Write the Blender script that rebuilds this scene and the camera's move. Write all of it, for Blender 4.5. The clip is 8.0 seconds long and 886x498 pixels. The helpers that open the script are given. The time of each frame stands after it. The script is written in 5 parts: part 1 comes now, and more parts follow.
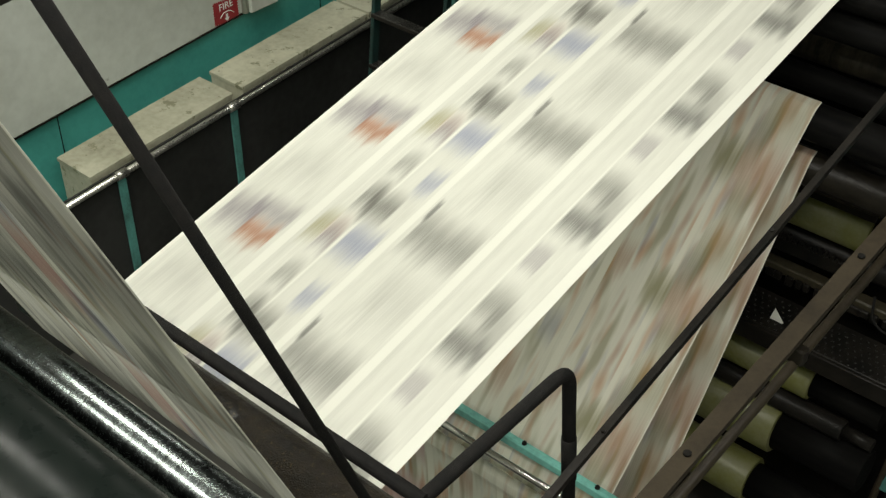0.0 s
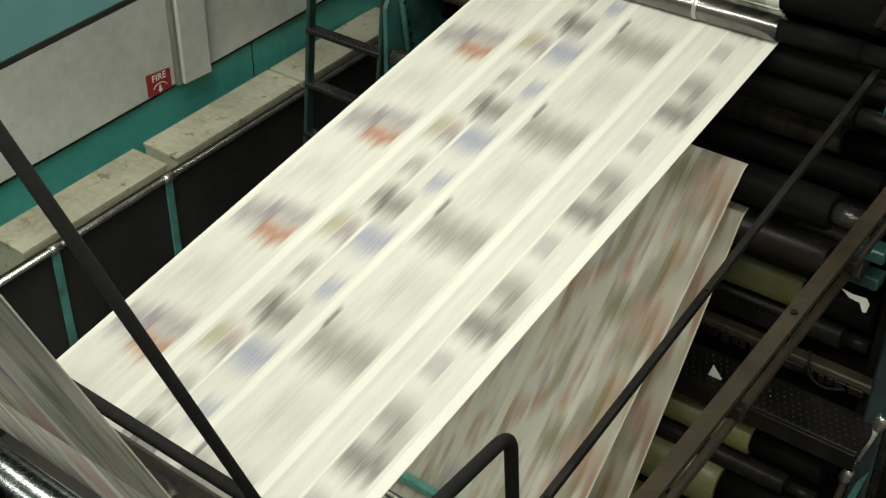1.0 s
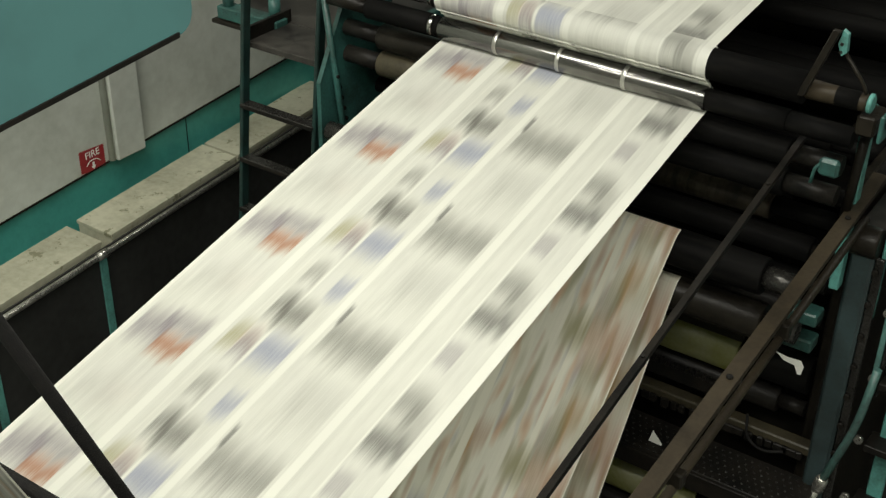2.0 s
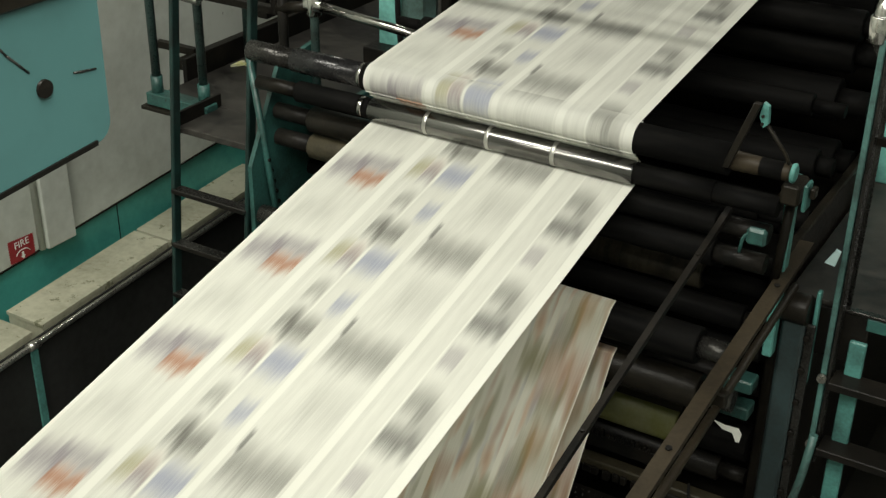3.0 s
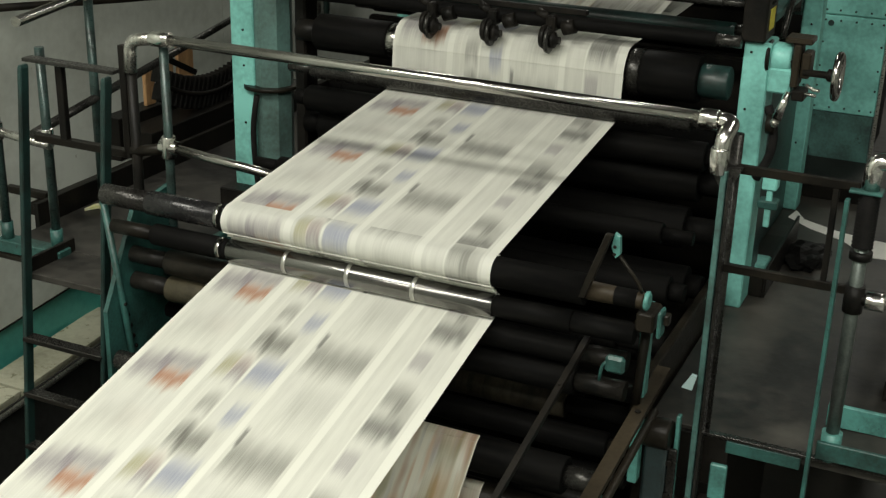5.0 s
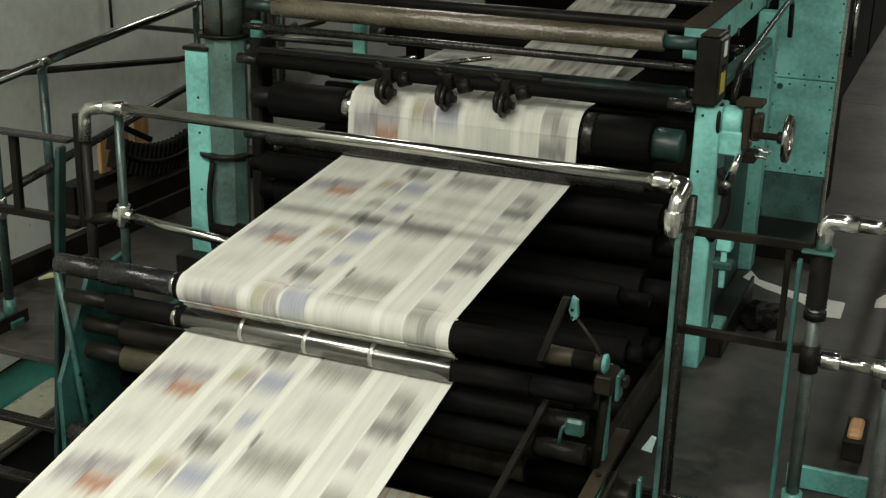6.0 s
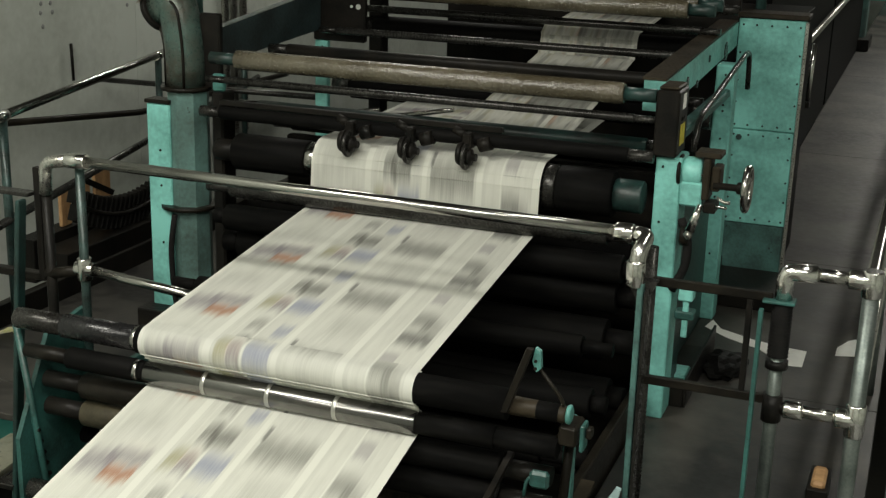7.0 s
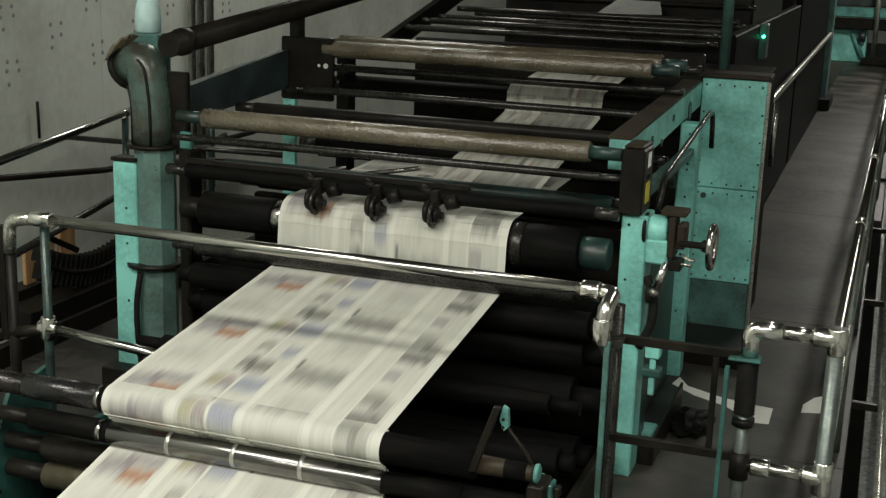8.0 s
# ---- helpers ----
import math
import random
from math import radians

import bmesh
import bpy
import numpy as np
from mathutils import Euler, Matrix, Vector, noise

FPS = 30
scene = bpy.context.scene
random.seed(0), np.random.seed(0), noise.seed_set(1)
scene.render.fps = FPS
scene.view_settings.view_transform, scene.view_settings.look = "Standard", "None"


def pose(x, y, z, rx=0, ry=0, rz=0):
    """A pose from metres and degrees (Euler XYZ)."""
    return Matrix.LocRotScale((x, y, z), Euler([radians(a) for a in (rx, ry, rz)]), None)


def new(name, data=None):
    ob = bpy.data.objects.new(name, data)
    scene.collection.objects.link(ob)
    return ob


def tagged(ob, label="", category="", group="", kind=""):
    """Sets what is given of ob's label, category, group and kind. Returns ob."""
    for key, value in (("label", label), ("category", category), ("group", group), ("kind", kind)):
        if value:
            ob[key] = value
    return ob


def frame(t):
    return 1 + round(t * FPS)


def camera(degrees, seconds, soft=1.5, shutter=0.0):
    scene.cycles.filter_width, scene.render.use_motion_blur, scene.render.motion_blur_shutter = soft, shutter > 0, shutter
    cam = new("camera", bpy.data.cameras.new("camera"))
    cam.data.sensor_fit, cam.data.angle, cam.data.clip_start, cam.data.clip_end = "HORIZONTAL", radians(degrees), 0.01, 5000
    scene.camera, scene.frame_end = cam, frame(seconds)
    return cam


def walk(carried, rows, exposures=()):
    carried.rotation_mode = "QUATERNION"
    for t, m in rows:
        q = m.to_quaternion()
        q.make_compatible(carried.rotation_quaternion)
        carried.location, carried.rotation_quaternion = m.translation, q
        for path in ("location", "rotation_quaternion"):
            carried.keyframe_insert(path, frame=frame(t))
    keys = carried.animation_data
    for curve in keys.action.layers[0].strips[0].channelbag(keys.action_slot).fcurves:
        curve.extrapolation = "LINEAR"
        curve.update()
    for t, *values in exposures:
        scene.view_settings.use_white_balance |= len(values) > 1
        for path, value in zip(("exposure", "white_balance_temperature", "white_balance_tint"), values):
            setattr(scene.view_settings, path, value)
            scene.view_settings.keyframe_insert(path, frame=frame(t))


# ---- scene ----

# Everything below is laid out round the camera head: x across the press, y along it, h up from the lens.
E = 4.4          # lens height over the lower floor
DECK = -2.157    # level of the upper walkway
FLOOR = -4.4     # level of the lower floor

cam = camera(38.8, 8.0, soft=1.35)
PATH = [
    (0.0, -0.0161, -0.0227, -0.0420, 52.597, -0.023, 40.891), (0.5, -0.0136, -0.0188, -0.0356, 53.625, -0.325, 39.100),
    (1.0, -0.0112, -0.0152, -0.0295, 55.459, -0.322, 37.761), (1.5, -0.0090, -0.0119, -0.0238, 57.007, -0.708, 36.325),
    (3.0, -0.0032, -0.0039, -0.0085, 62.132, -0.630, 31.373), (3.5, -0.0015, -0.0018, -0.0041, 63.723, -1.016, 29.548),
    (4.0, 0.0000, 0.0000, 0.0000, 65.005, -1.185, 28.034), (4.5, 0.0014, 0.0015, 0.0038, 66.654, -1.441, 26.359),
    (6.0, 0.0047, 0.0042, 0.0131, 71.192, -1.399, 22.874), (6.5, 0.0055, 0.0045, 0.0155, 72.552, -1.712, 22.043),
    (7.0, 0.0062, 0.0045, 0.0176, 73.534, -1.579, 21.192), (7.5, 0.0067, 0.0042, 0.0194, 75.075, -1.871, 20.381),
    (8.0, 0.0071, 0.0036, 0.0208, 76.184, -1.901, 19.733),
]
walk(cam, [(t, pose(x, y, E + h, a, b, c)) for t, x, y, h, a, b, c in PATH])

# ---- light ----
world = bpy.data.worlds.new("hall")
scene.world = world
world.use_nodes = True
world.node_tree.nodes["Background"].inputs[0].default_value = (0.6, 0.7, 0.75, 1)
world.node_tree.nodes["Background"].inputs[1].default_value = 0.03


def lamp(x, y, h, w, l, watts, color=(1.0, 0.98, 0.88)):
    data = bpy.data.lights.new("tube_light", "AREA")
    data.shape, data.size, data.size_y, data.energy, data.color = "RECTANGLE", w, l, watts, color
    ob = new("tube_light", data)
    ob.matrix_world = pose(x, y, h + E)
    return ob


CEIL = 2.6
# x, y, watts, and whether the tubes run across the hall
LAMPS = [(-3.1, 1.1, 215, True), (1.3, -0.2, 185, True), (-1.2, -1.7, 180, True), (-4.1, 9.0, 72, False), (1.3, 3.9, 45, False),
         (0.7, 12.5, 90, False), (-2.0, 15.0, 45, False), (0.7, 22.0, 320, False)]
for x, y, watts, across in LAMPS:
    lamp(x, y, CEIL - 0.32, 3.2 if across else 0.3, 0.6 if across else 2.4, watts)

# ---- materials ----
MATS = {}


def nodes_of(name):
    m = bpy.data.materials.new(name)
    m.use_nodes = True
    n = m.node_tree.nodes
    MATS[name] = m
    return m, n, m.node_tree.links, n["Principled BSDF"]


def math_node(n, l, op, a, b=None, c=None, clamp=False):
    k = n.new("ShaderNodeMath")
    k.operation, k.use_clamp = op, clamp
    for i, v in enumerate((a, b, c)):
        if v is None:
            continue
        if isinstance(v, (int, float)):
            k.inputs[i].default_value = v
        else:
            l.new(v, k.inputs[i])
    return k.outputs[0]


def ramp(n, l, fac, stops):
    k = n.new("ShaderNodeValToRGB")
    k.color_ramp.elements[0].position, k.color_ramp.elements[0].color = stops[0][0], (*stops[0][1], 1)
    k.color_ramp.elements[1].position, k.color_ramp.elements[1].color = stops[-1][0], (*stops[-1][1], 1)
    for p, c in stops[1:-1]:
        k.color_ramp.elements.new(p).color = (*c, 1)
    l.new(fac, k.inputs[0])
    return k.outputs[0]


def noise_of(n, l, scale, detail=4, vec=None, stretch=None, rough=0.55):
    k = n.new("ShaderNodeTexNoise")
    k.inputs["Scale"].default_value, k.inputs["Detail"].default_value, k.inputs["Roughness"].default_value = scale, detail, rough
    if vec is None:
        vec = n.new("ShaderNodeTexCoord").outputs["Object"]
    if stretch:
        mp = n.new("ShaderNodeMapping")
        mp.inputs["Scale"].default_value = stretch
        l.new(vec, mp.inputs[0])
        vec = mp.outputs[0]
    l.new(vec, k.inputs["Vector"])
    return k.outputs[0]


def mix(n, l, fac, a, b, mode="MIX"):
    k = n.new("ShaderNodeMix")
    k.data_type, k.blend_type = "RGBA", mode
    for socket, v in ((k.inputs[0], fac), (k.inputs[6], a), (k.inputs[7], b)):
        if isinstance(v, (int, float)):
            socket.default_value = v
        elif isinstance(v, tuple):
            socket.default_value = (*v, 1)
        else:
            l.new(v, socket)
    return k.outputs[2]


def bump(n, l, p, height, strength, dist=0.01):
    k = n.new("ShaderNodeBump")
    k.inputs["Strength"].default_value, k.inputs["Distance"].default_value = strength, dist
    l.new(height, k.inputs["Height"])
    l.new(k.outputs[0], p.inputs["Normal"])


def worn(name, base, dirt, rough=0.5, metal=0.0, amount=0.5, scale=6.0, bumps=0.15, chips=None, stretch=None, vary=0.15, chip_at=0.64, spec=0.5, grain=0.3):
    """Paint, metal or rubber with broad stains, fine grain and, if given, chips of another colour."""
    m, n, l, p = nodes_of(name)
    big = noise_of(n, l, scale, 5, stretch=stretch)
    fine = noise_of(n, l, scale * 14, 3)
    f = math_node(n, l, "MULTIPLY_ADD", fine, 0.35, big)
    f = ramp(n, l, f, [(0.62 - amount * 0.25, (0, 0, 0)), (0.95 - amount * 0.2, (1, 1, 1))])
    col = mix(n, l, f, base, dirt)
    tone = n.new("ShaderNodeObjectInfo").outputs["Random"]
    tone = math_node(n, l, "MULTIPLY_ADD", tone, vary, 1 - vary / 2)
    col = mix(n, l, 1.0, col, tone, "MULTIPLY")
    if chips:
        k = noise_of(n, l, scale * 4.3, 6, rough=0.7)
        k = ramp(n, l, k, [(chip_at, (0, 0, 0)), (chip_at + 0.03, (1, 1, 1))])
        col = mix(n, l, k, col, chips)
    l.new(col, p.inputs["Base Color"])
    p.inputs["Metallic"].default_value = metal
    p.inputs["Specular IOR Level"].default_value = spec
    r = math_node(n, l, "MULTIPLY_ADD", fine, grain, rough - grain / 2, clamp=True)
    l.new(r, p.inputs["Roughness"])
    if bumps:
        bump(n, l, p, f if bumps > 0.5 else fine, bumps, 0.006)
    return m


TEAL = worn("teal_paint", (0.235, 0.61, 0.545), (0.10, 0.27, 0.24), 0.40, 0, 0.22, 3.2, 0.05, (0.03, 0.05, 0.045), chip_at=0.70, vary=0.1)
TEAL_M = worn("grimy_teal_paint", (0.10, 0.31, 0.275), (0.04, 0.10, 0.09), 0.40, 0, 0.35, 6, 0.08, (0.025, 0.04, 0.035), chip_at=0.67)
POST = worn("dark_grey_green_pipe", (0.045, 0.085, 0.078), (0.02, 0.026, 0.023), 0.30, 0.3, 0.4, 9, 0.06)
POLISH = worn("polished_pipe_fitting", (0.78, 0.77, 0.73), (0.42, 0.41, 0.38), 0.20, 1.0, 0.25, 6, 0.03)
# darker copy of the teal; shade of set-back parts is in its colour
TEAL_D = worn("dark_and_shaded_teal", (0.036, 0.125, 0.11), (0.014, 0.035, 0.03), 0.42, 0, 0.4, 6, 0.1, (0.016, 0.022, 0.02), chip_at=0.66)
TEAL_W = worn("teal_wall_paint", (0.085, 0.42, 0.36), (0.06, 0.30, 0.26), 0.5, 0, 0.25, 1.6, 0.05, (0.05, 0.16, 0.14), chip_at=0.72)
WHITE_W = worn("white_wall_paint", (0.57, 0.605, 0.55), (0.40, 0.425, 0.375), 0.6, 0, 0.28, 1.1, 0.04, (0.30, 0.31, 0.26), chip_at=0.69)
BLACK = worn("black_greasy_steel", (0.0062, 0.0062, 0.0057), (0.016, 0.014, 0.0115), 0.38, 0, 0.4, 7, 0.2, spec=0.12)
# roller rubber, and near-black for steel ends lost in the unit's shade
RUBBER_SHADE = worn("black_rubber_and_shaded_steel", (0.004, 0.004, 0.004), (0.008, 0.0077, 0.007), 0.56, 0, 0.4, 5, 0.08, stretch=(1, 8, 8), spec=0.035)
BROWN = worn("inky_brown_steel", (0.0175, 0.0150, 0.0110), (0.006, 0.0053, 0.0042), 0.36, 0, 0.5, 6, 0.2, (0.045, 0.038, 0.027), chip_at=0.70, spec=0.15)
SCREEN = worn("dark_grey_sheet_metal", (0.036, 0.037, 0.035), (0.020, 0.021, 0.019), 0.45, 0, 0.3, 1.5, 0.05, spec=0.25)
RUSTY = worn("greasy_rust_brown_bar", (0.037, 0.029, 0.018), (0.016, 0.0125, 0.008), 0.5, 0, 0.4, 5, 0.2, spec=0.2)
DECKM = worn("worn_dark_deck", (0.0125, 0.0118, 0.011), (0.075, 0.070, 0.060), 0.45, 0, 0.20, 1.7, 0.12, spec=0.25)
dn, dl = DECKM.node_tree.nodes, DECKM.node_tree.links
shader = dn["Principled BSDF"]
deck_colour = shader.inputs["Base Color"].links[0].from_socket
where = dn.new("ShaderNodeSeparateXYZ")
dl.new(dn.new("ShaderNodeTexCoord").outputs["Object"], where.inputs[0])
for cx, cy, rx, ry, much in ((-0.47, 3.95, 0.10, 0.11, 0.9), (-0.74, 4.75, 0.14, 0.75, 0.55), (-0.66, 6.3, 0.2, 0.6, 0.35), (-0.45, 11.0, 0.3, 2.5, 0.3)):
    a = math_node(dn, dl, "DIVIDE", math_node(dn, dl, "SUBTRACT", where.outputs[0], cx), rx)
    b = math_node(dn, dl, "DIVIDE", math_node(dn, dl, "SUBTRACT", where.outputs[1], cy), ry)
    d = math_node(dn, dl, "SQRT", math_node(dn, dl, "ADD", math_node(dn, dl, "MULTIPLY", a, a), math_node(dn, dl, "MULTIPLY", b, b)))
    d = math_node(dn, dl, "MULTIPLY_ADD", noise_of(dn, dl, 14, 4), 1.1, math_node(dn, dl, "SUBTRACT", 0.45, d), clamp=True)
    deck_colour = mix(dn, dl, math_node(dn, dl, "MULTIPLY", d, much), deck_colour, (0.085, 0.08, 0.068))
dl.new(deck_colour, shader.inputs["Base Color"])
GREYF = worn("pale_concrete", (0.30, 0.31, 0.30), (0.18, 0.18, 0.17), 0.7, 0, 0.4, 1.2, 0.15)
BEIGE = worn("beige_cabinet_paint", (0.48, 0.475, 0.36), (0.27, 0.265, 0.19), 0.5, 0, 0.26, 2.2, 0.04, (0.20, 0.20, 0.125), chip_at=0.60)
STEEL = worn("galvanised_pipe", (0.56, 0.555, 0.51), (0.34, 0.33, 0.295), 0.29, 0.9, 0.35, 9, 0.06)
CHROME = worn("chromed_steel", (0.50, 0.49, 0.46), (0.33, 0.32, 0.295), 0.20, 1.0, 0.3, 8, 0.02, stretch=(1, 6, 6), grain=0.10)
DSTEEL = worn("dull_dark_steel", (0.050, 0.049, 0.045), (0.016, 0.015, 0.013), 0.27, 0.55, 0.45, 8, 0.10, (0.12, 0.115, 0.10), chip_at=0.70)
WRAP = worn("brown_roll_in_film", (0.060, 0.050, 0.030), (0.13, 0.115, 0.08), 0.22, 0, 0.35, 6, 0.75, stretch=(0.8, 1, 1), spec=1.0)
INK_Y = worn("yellow_inked_plate", (0.16, 0.158, 0.085), (0.11, 0.115, 0.022), 0.42, 0, 0.5, 5, 0.05, (0.07, 0.07, 0.045), chip_at=0.70)
CRUST = worn("crusted_brown_roller", (0.017, 0.0125, 0.0065), (0.004, 0.003, 0.002), 0.40, 0, 0.6, 22, 0.9, (0.08, 0.06, 0.025), chip_at=0.60, spec=0.25)
RED = worn("red_sign", (0.32, 0.022, 0.028), (0.22, 0.016, 0.02), 0.5, 0, 0.3, 9, 0.0)
YELLOW = worn("yellow_label", (0.70, 0.62, 0.06), (0.5, 0.42, 0.04), 0.5, 0, 0.3, 20, 0.0)
WHITE = worn("white_scrap_paper", (0.86, 0.86, 0.81), (0.75, 0.75, 0.70), 0.8, 0, 0.3, 6, 0.1)
WOOD = worn("pale_wood", (0.50, 0.30, 0.14), (0.32, 0.18, 0.08), 0.6, 0, 0.4, 4, 0.1, stretch=(1, 8, 1))
HANDLE = worn("dark_rubber_grip", (0.008, 0.008, 0.008), (0.014, 0.013, 0.012), 0.7, 0, 0.4, 40, 0.5, spec=0.15)

VENT = worn("dull_vent_paint", (0.085, 0.15, 0.13), (0.05, 0.04, 0.028), 0.30, 0.25, 0.5, 5, 0.08)
NIPM = worn("dark_chromed_roller", (0.22, 0.217, 0.207), (0.16, 0.157, 0.148), 0.23, 1.0, 0.2, 2, 0.0, stretch=(1, 6, 6), grain=0.05)
CEILM = worn("dark_ceiling", (0.06, 0.06, 0.055), (0.04, 0.04, 0.036), 0.7, 0, 0.3, 1, 0.1)
TEAL_N = worn("smooth_teal_paint", (0.075, 0.19, 0.19), (0.05, 0.125, 0.125), 0.35, 0, 0.25, 3, 0.03, (0.08, 0.18, 0.175), chip_at=0.74)
PIT = worn("oily_pit_floor", (0.035, 0.035, 0.032), (0.06, 0.055, 0.046), 0.5, 0, 0.4, 2, 0.15)
TEAL_G = worn("grey_green_paint", (0.085, 0.20, 0.18), (0.035, 0.06, 0.055), 0.38, 0, 0.45, 5, 0.12, (0.02, 0.025, 0.022))
TEAL_P = worn("pale_blue_plastic", (0.45, 0.62, 0.62), (0.35, 0.5, 0.5), 0.5, 0, 0.3, 20, 0.1)
GALV = worn("perforated_galvanised_sheet", (0.35, 0.36, 0.35), (0.12, 0.12, 0.12), 0.45, 0.5, 0.6, 40, 0.6)
GLOSS = worn("glossy_dark_steel", (0.15, 0.175, 0.17), (0.09, 0.10, 0.095), 0.24, 1.0, 0.4, 14, 0.035, stretch=(6, 1, 1))
NEARBLACK = worn("smooth_black_roller_rubber", (0.006, 0.0085, 0.0075), (0.010, 0.013, 0.011), 0.30, 0, 0.3, 3, 0.0, spec=0.10)
# dark green paint, also teal with the press interior's shade put in
TEAL_L = worn("dark_green_and_shaded_teal", (0.017, 0.050, 0.045), (0.010, 0.016, 0.014), 0.40, 0, 0.4, 6, 0.1, (0.06, 0.10, 0.09), chip_at=0.69)
PIPEM = worn("weathered_grey_pipe", (0.20, 0.225, 0.21), (0.09, 0.11, 0.10), 0.36, 0.7, 0.4, 9, 0.06, (0.05, 0.07, 0.065), chip_at=0.68)
SMOOTHD = worn("smooth_dark_steel", (0.020, 0.020, 0.021), (0.012, 0.012, 0.012), 0.26, 0.35, 0.3, 3, 0.0, spec=0.5)
COLM = worn("grey_green_column_paint", (0.115, 0.215, 0.195), (0.055, 0.085, 0.075), 0.36, 0, 0.35, 4, 0.08, (0.03, 0.04, 0.035), chip_at=0.68)
SLATE = worn("dark_slate_paint", (0.030, 0.050, 0.052), (0.014, 0.018, 0.018), 0.42, 0, 0.4, 5, 0.1, (0.07, 0.08, 0.075), chip_at=0.70)
STAINED = worn("stained_drum", (0.050, 0.043, 0.030), (0.014, 0.012, 0.009), 0.5, 0, 0.5, 5, 0.1, (0.10, 0.09, 0.065), stretch=(5, 0.6, 0.6), spec=0.15)
OLIVE = worn("olive_tan_roller", (0.060, 0.052, 0.032), (0.022, 0.019, 0.012), 0.45, 0, 0.4, 7, 0.1, spec=0.3)
RAG = worn("grey_rag", (0.42, 0.38, 0.28), (0.26, 0.23, 0.17), 0.9, 0, 0.4, 20, 0.5)
RING = worn("bright_ring", (0.55, 0.545, 0.51), (0.4, 0.4, 0.37), 0.35, 0.9, 0.2, 10, 0.0)
YELLOW2 = worn("yellow_green_scrap", (0.5, 0.5, 0.16), (0.6, 0.6, 0.5), 0.7, 0, 0.4, 30, 0.2)
GREEN, gn, gl, gb0 = nodes_of("green_indicator")
gb0.inputs["Emission Color"].default_value, gb0.inputs["Emission Strength"].default_value = (0.05, 1.0, 0.45, 1), 6.0

# ---- mesh helpers ----


def thing(name, label, category, group="", kind=""):
    return tagged(new(name), label, category, group, kind)


def part(name, bm, mat, parent=None, label="", lift=E):
    """Links a bmesh as one mesh object under a thing or part."""
    me = bpy.data.meshes.new(name)
    bmesh.ops.translate(bm, verts=bm.verts, vec=(0, 0, lift))
    bm.to_mesh(me)
    bm.free()
    me.materials.append(mat)
    ob = new(name, me)
    ob.parent = parent
    return tagged(ob, label)


def whole(name, bm, mat, label, category, group="", kind=""):
    return tagged(part(name, bm, mat), label, category, group, kind)


def box(x0, x1, y0, y1, z0, z1, b=0.004, bm=None, turn=None):
    bm = bm or bmesh.new()
    m = Matrix.LocRotScale(((x0 + x1) / 2, (y0 + y1) / 2, (z0 + z1) / 2), turn, (abs(x1 - x0), abs(y1 - y0), abs(z1 - z0)))
    vs = bmesh.ops.create_cube(bm, size=1, matrix=m)["verts"]
    if b:
        es = list({e for v in vs for e in v.link_edges})
        bmesh.ops.bevel(bm, geom=es, offset=b, segments=1, affect="EDGES")
    return bm


def rings(bm, pts, radii, n=16, closed_ends=True):
    """A swept round bar through pts with a radius at each."""
    pts = [Vector(p) for p in pts]
    prev, rows = None, []
    for i, p in enumerate(pts):
        a, b = pts[max(i - 1, 0)], pts[min(i + 1, len(pts) - 1)]
        t = (b - a)
        t = t.normalized() if t.length > 1e-9 else Vector((1, 0, 0))
        u = prev - t * prev.dot(t) if prev else t.orthogonal()
        u.normalize()
        prev = u
        w = t.cross(u)
        r = radii[i]
        rows.append([bm.verts.new(p + (u * math.cos(k * 2 * math.pi / n) + w * math.sin(k * 2 * math.pi / n)) * r) for k in range(n)])
    for a, b in zip(rows, rows[1:]):
        for k in range(n):
            bm.faces.new((a[k], a[(k + 1) % n], b[(k + 1) % n], b[k])).smooth = True
    if closed_ends:
        bm.faces.new(rows[0][::-1])
        bm.faces.new(rows[-1])
    return bm


def tube(p, q, r, n=16, bm=None, r2=None):
    return rings(bm or bmesh.new(), [p, q], [r, r if r2 is None else r2], n)


def rounded(pts, rad, k=6):
    """pts with each corner turned into an arc."""
    pts = [Vector(p) for p in pts]
    out = [pts[0]]
    for a, b, c in zip(pts, pts[1:], pts[2:]):
        r = min(rad, (a - b).length * 0.49, (c - b).length * 0.49)
        p, q = b + (a - b).normalized() * r, b + (c - b).normalized() * r
        for i in range(k + 1):
            t = i / k
            out.append(p * (1 - t) ** 2 + b * 2 * t * (1 - t) + q * t * t)
    return out + [pts[-1]]


def pipe(pts, r, rad=0.05, n=12, bm=None):
    pts = rounded(pts, rad)
    return rings(bm or bmesh.new(), pts, [r] * len(pts), n)


def lathe_x(x_r, y, z, n=24, bm=None):
    """A turned body round an axis along x: (x, radius) pairs."""
    return rings(bm or bmesh.new(), [(x, y, z) for x, r in x_r], [r for x, r in x_r], n)


def flat(points, thick, bm=None):
    """A plate from an outline (list of 3D points in one plane), with thickness along its normal."""
    bm = bm or bmesh.new()
    vs = [bm.verts.new(p) for p in points]
    f = bm.faces.new(vs)
    f.normal_update()
    nrm = f.normal * thick
    top = [bm.verts.new(v.co + nrm) for v in vs]
    bm.faces.new(top)
    for i in range(len(vs)):
        j = (i + 1) % len(vs)
        bm.faces.new((vs[i], vs[j], top[j], top[i]))
    bmesh.ops.recalc_face_normals(bm, faces=bm.faces)
    return bm


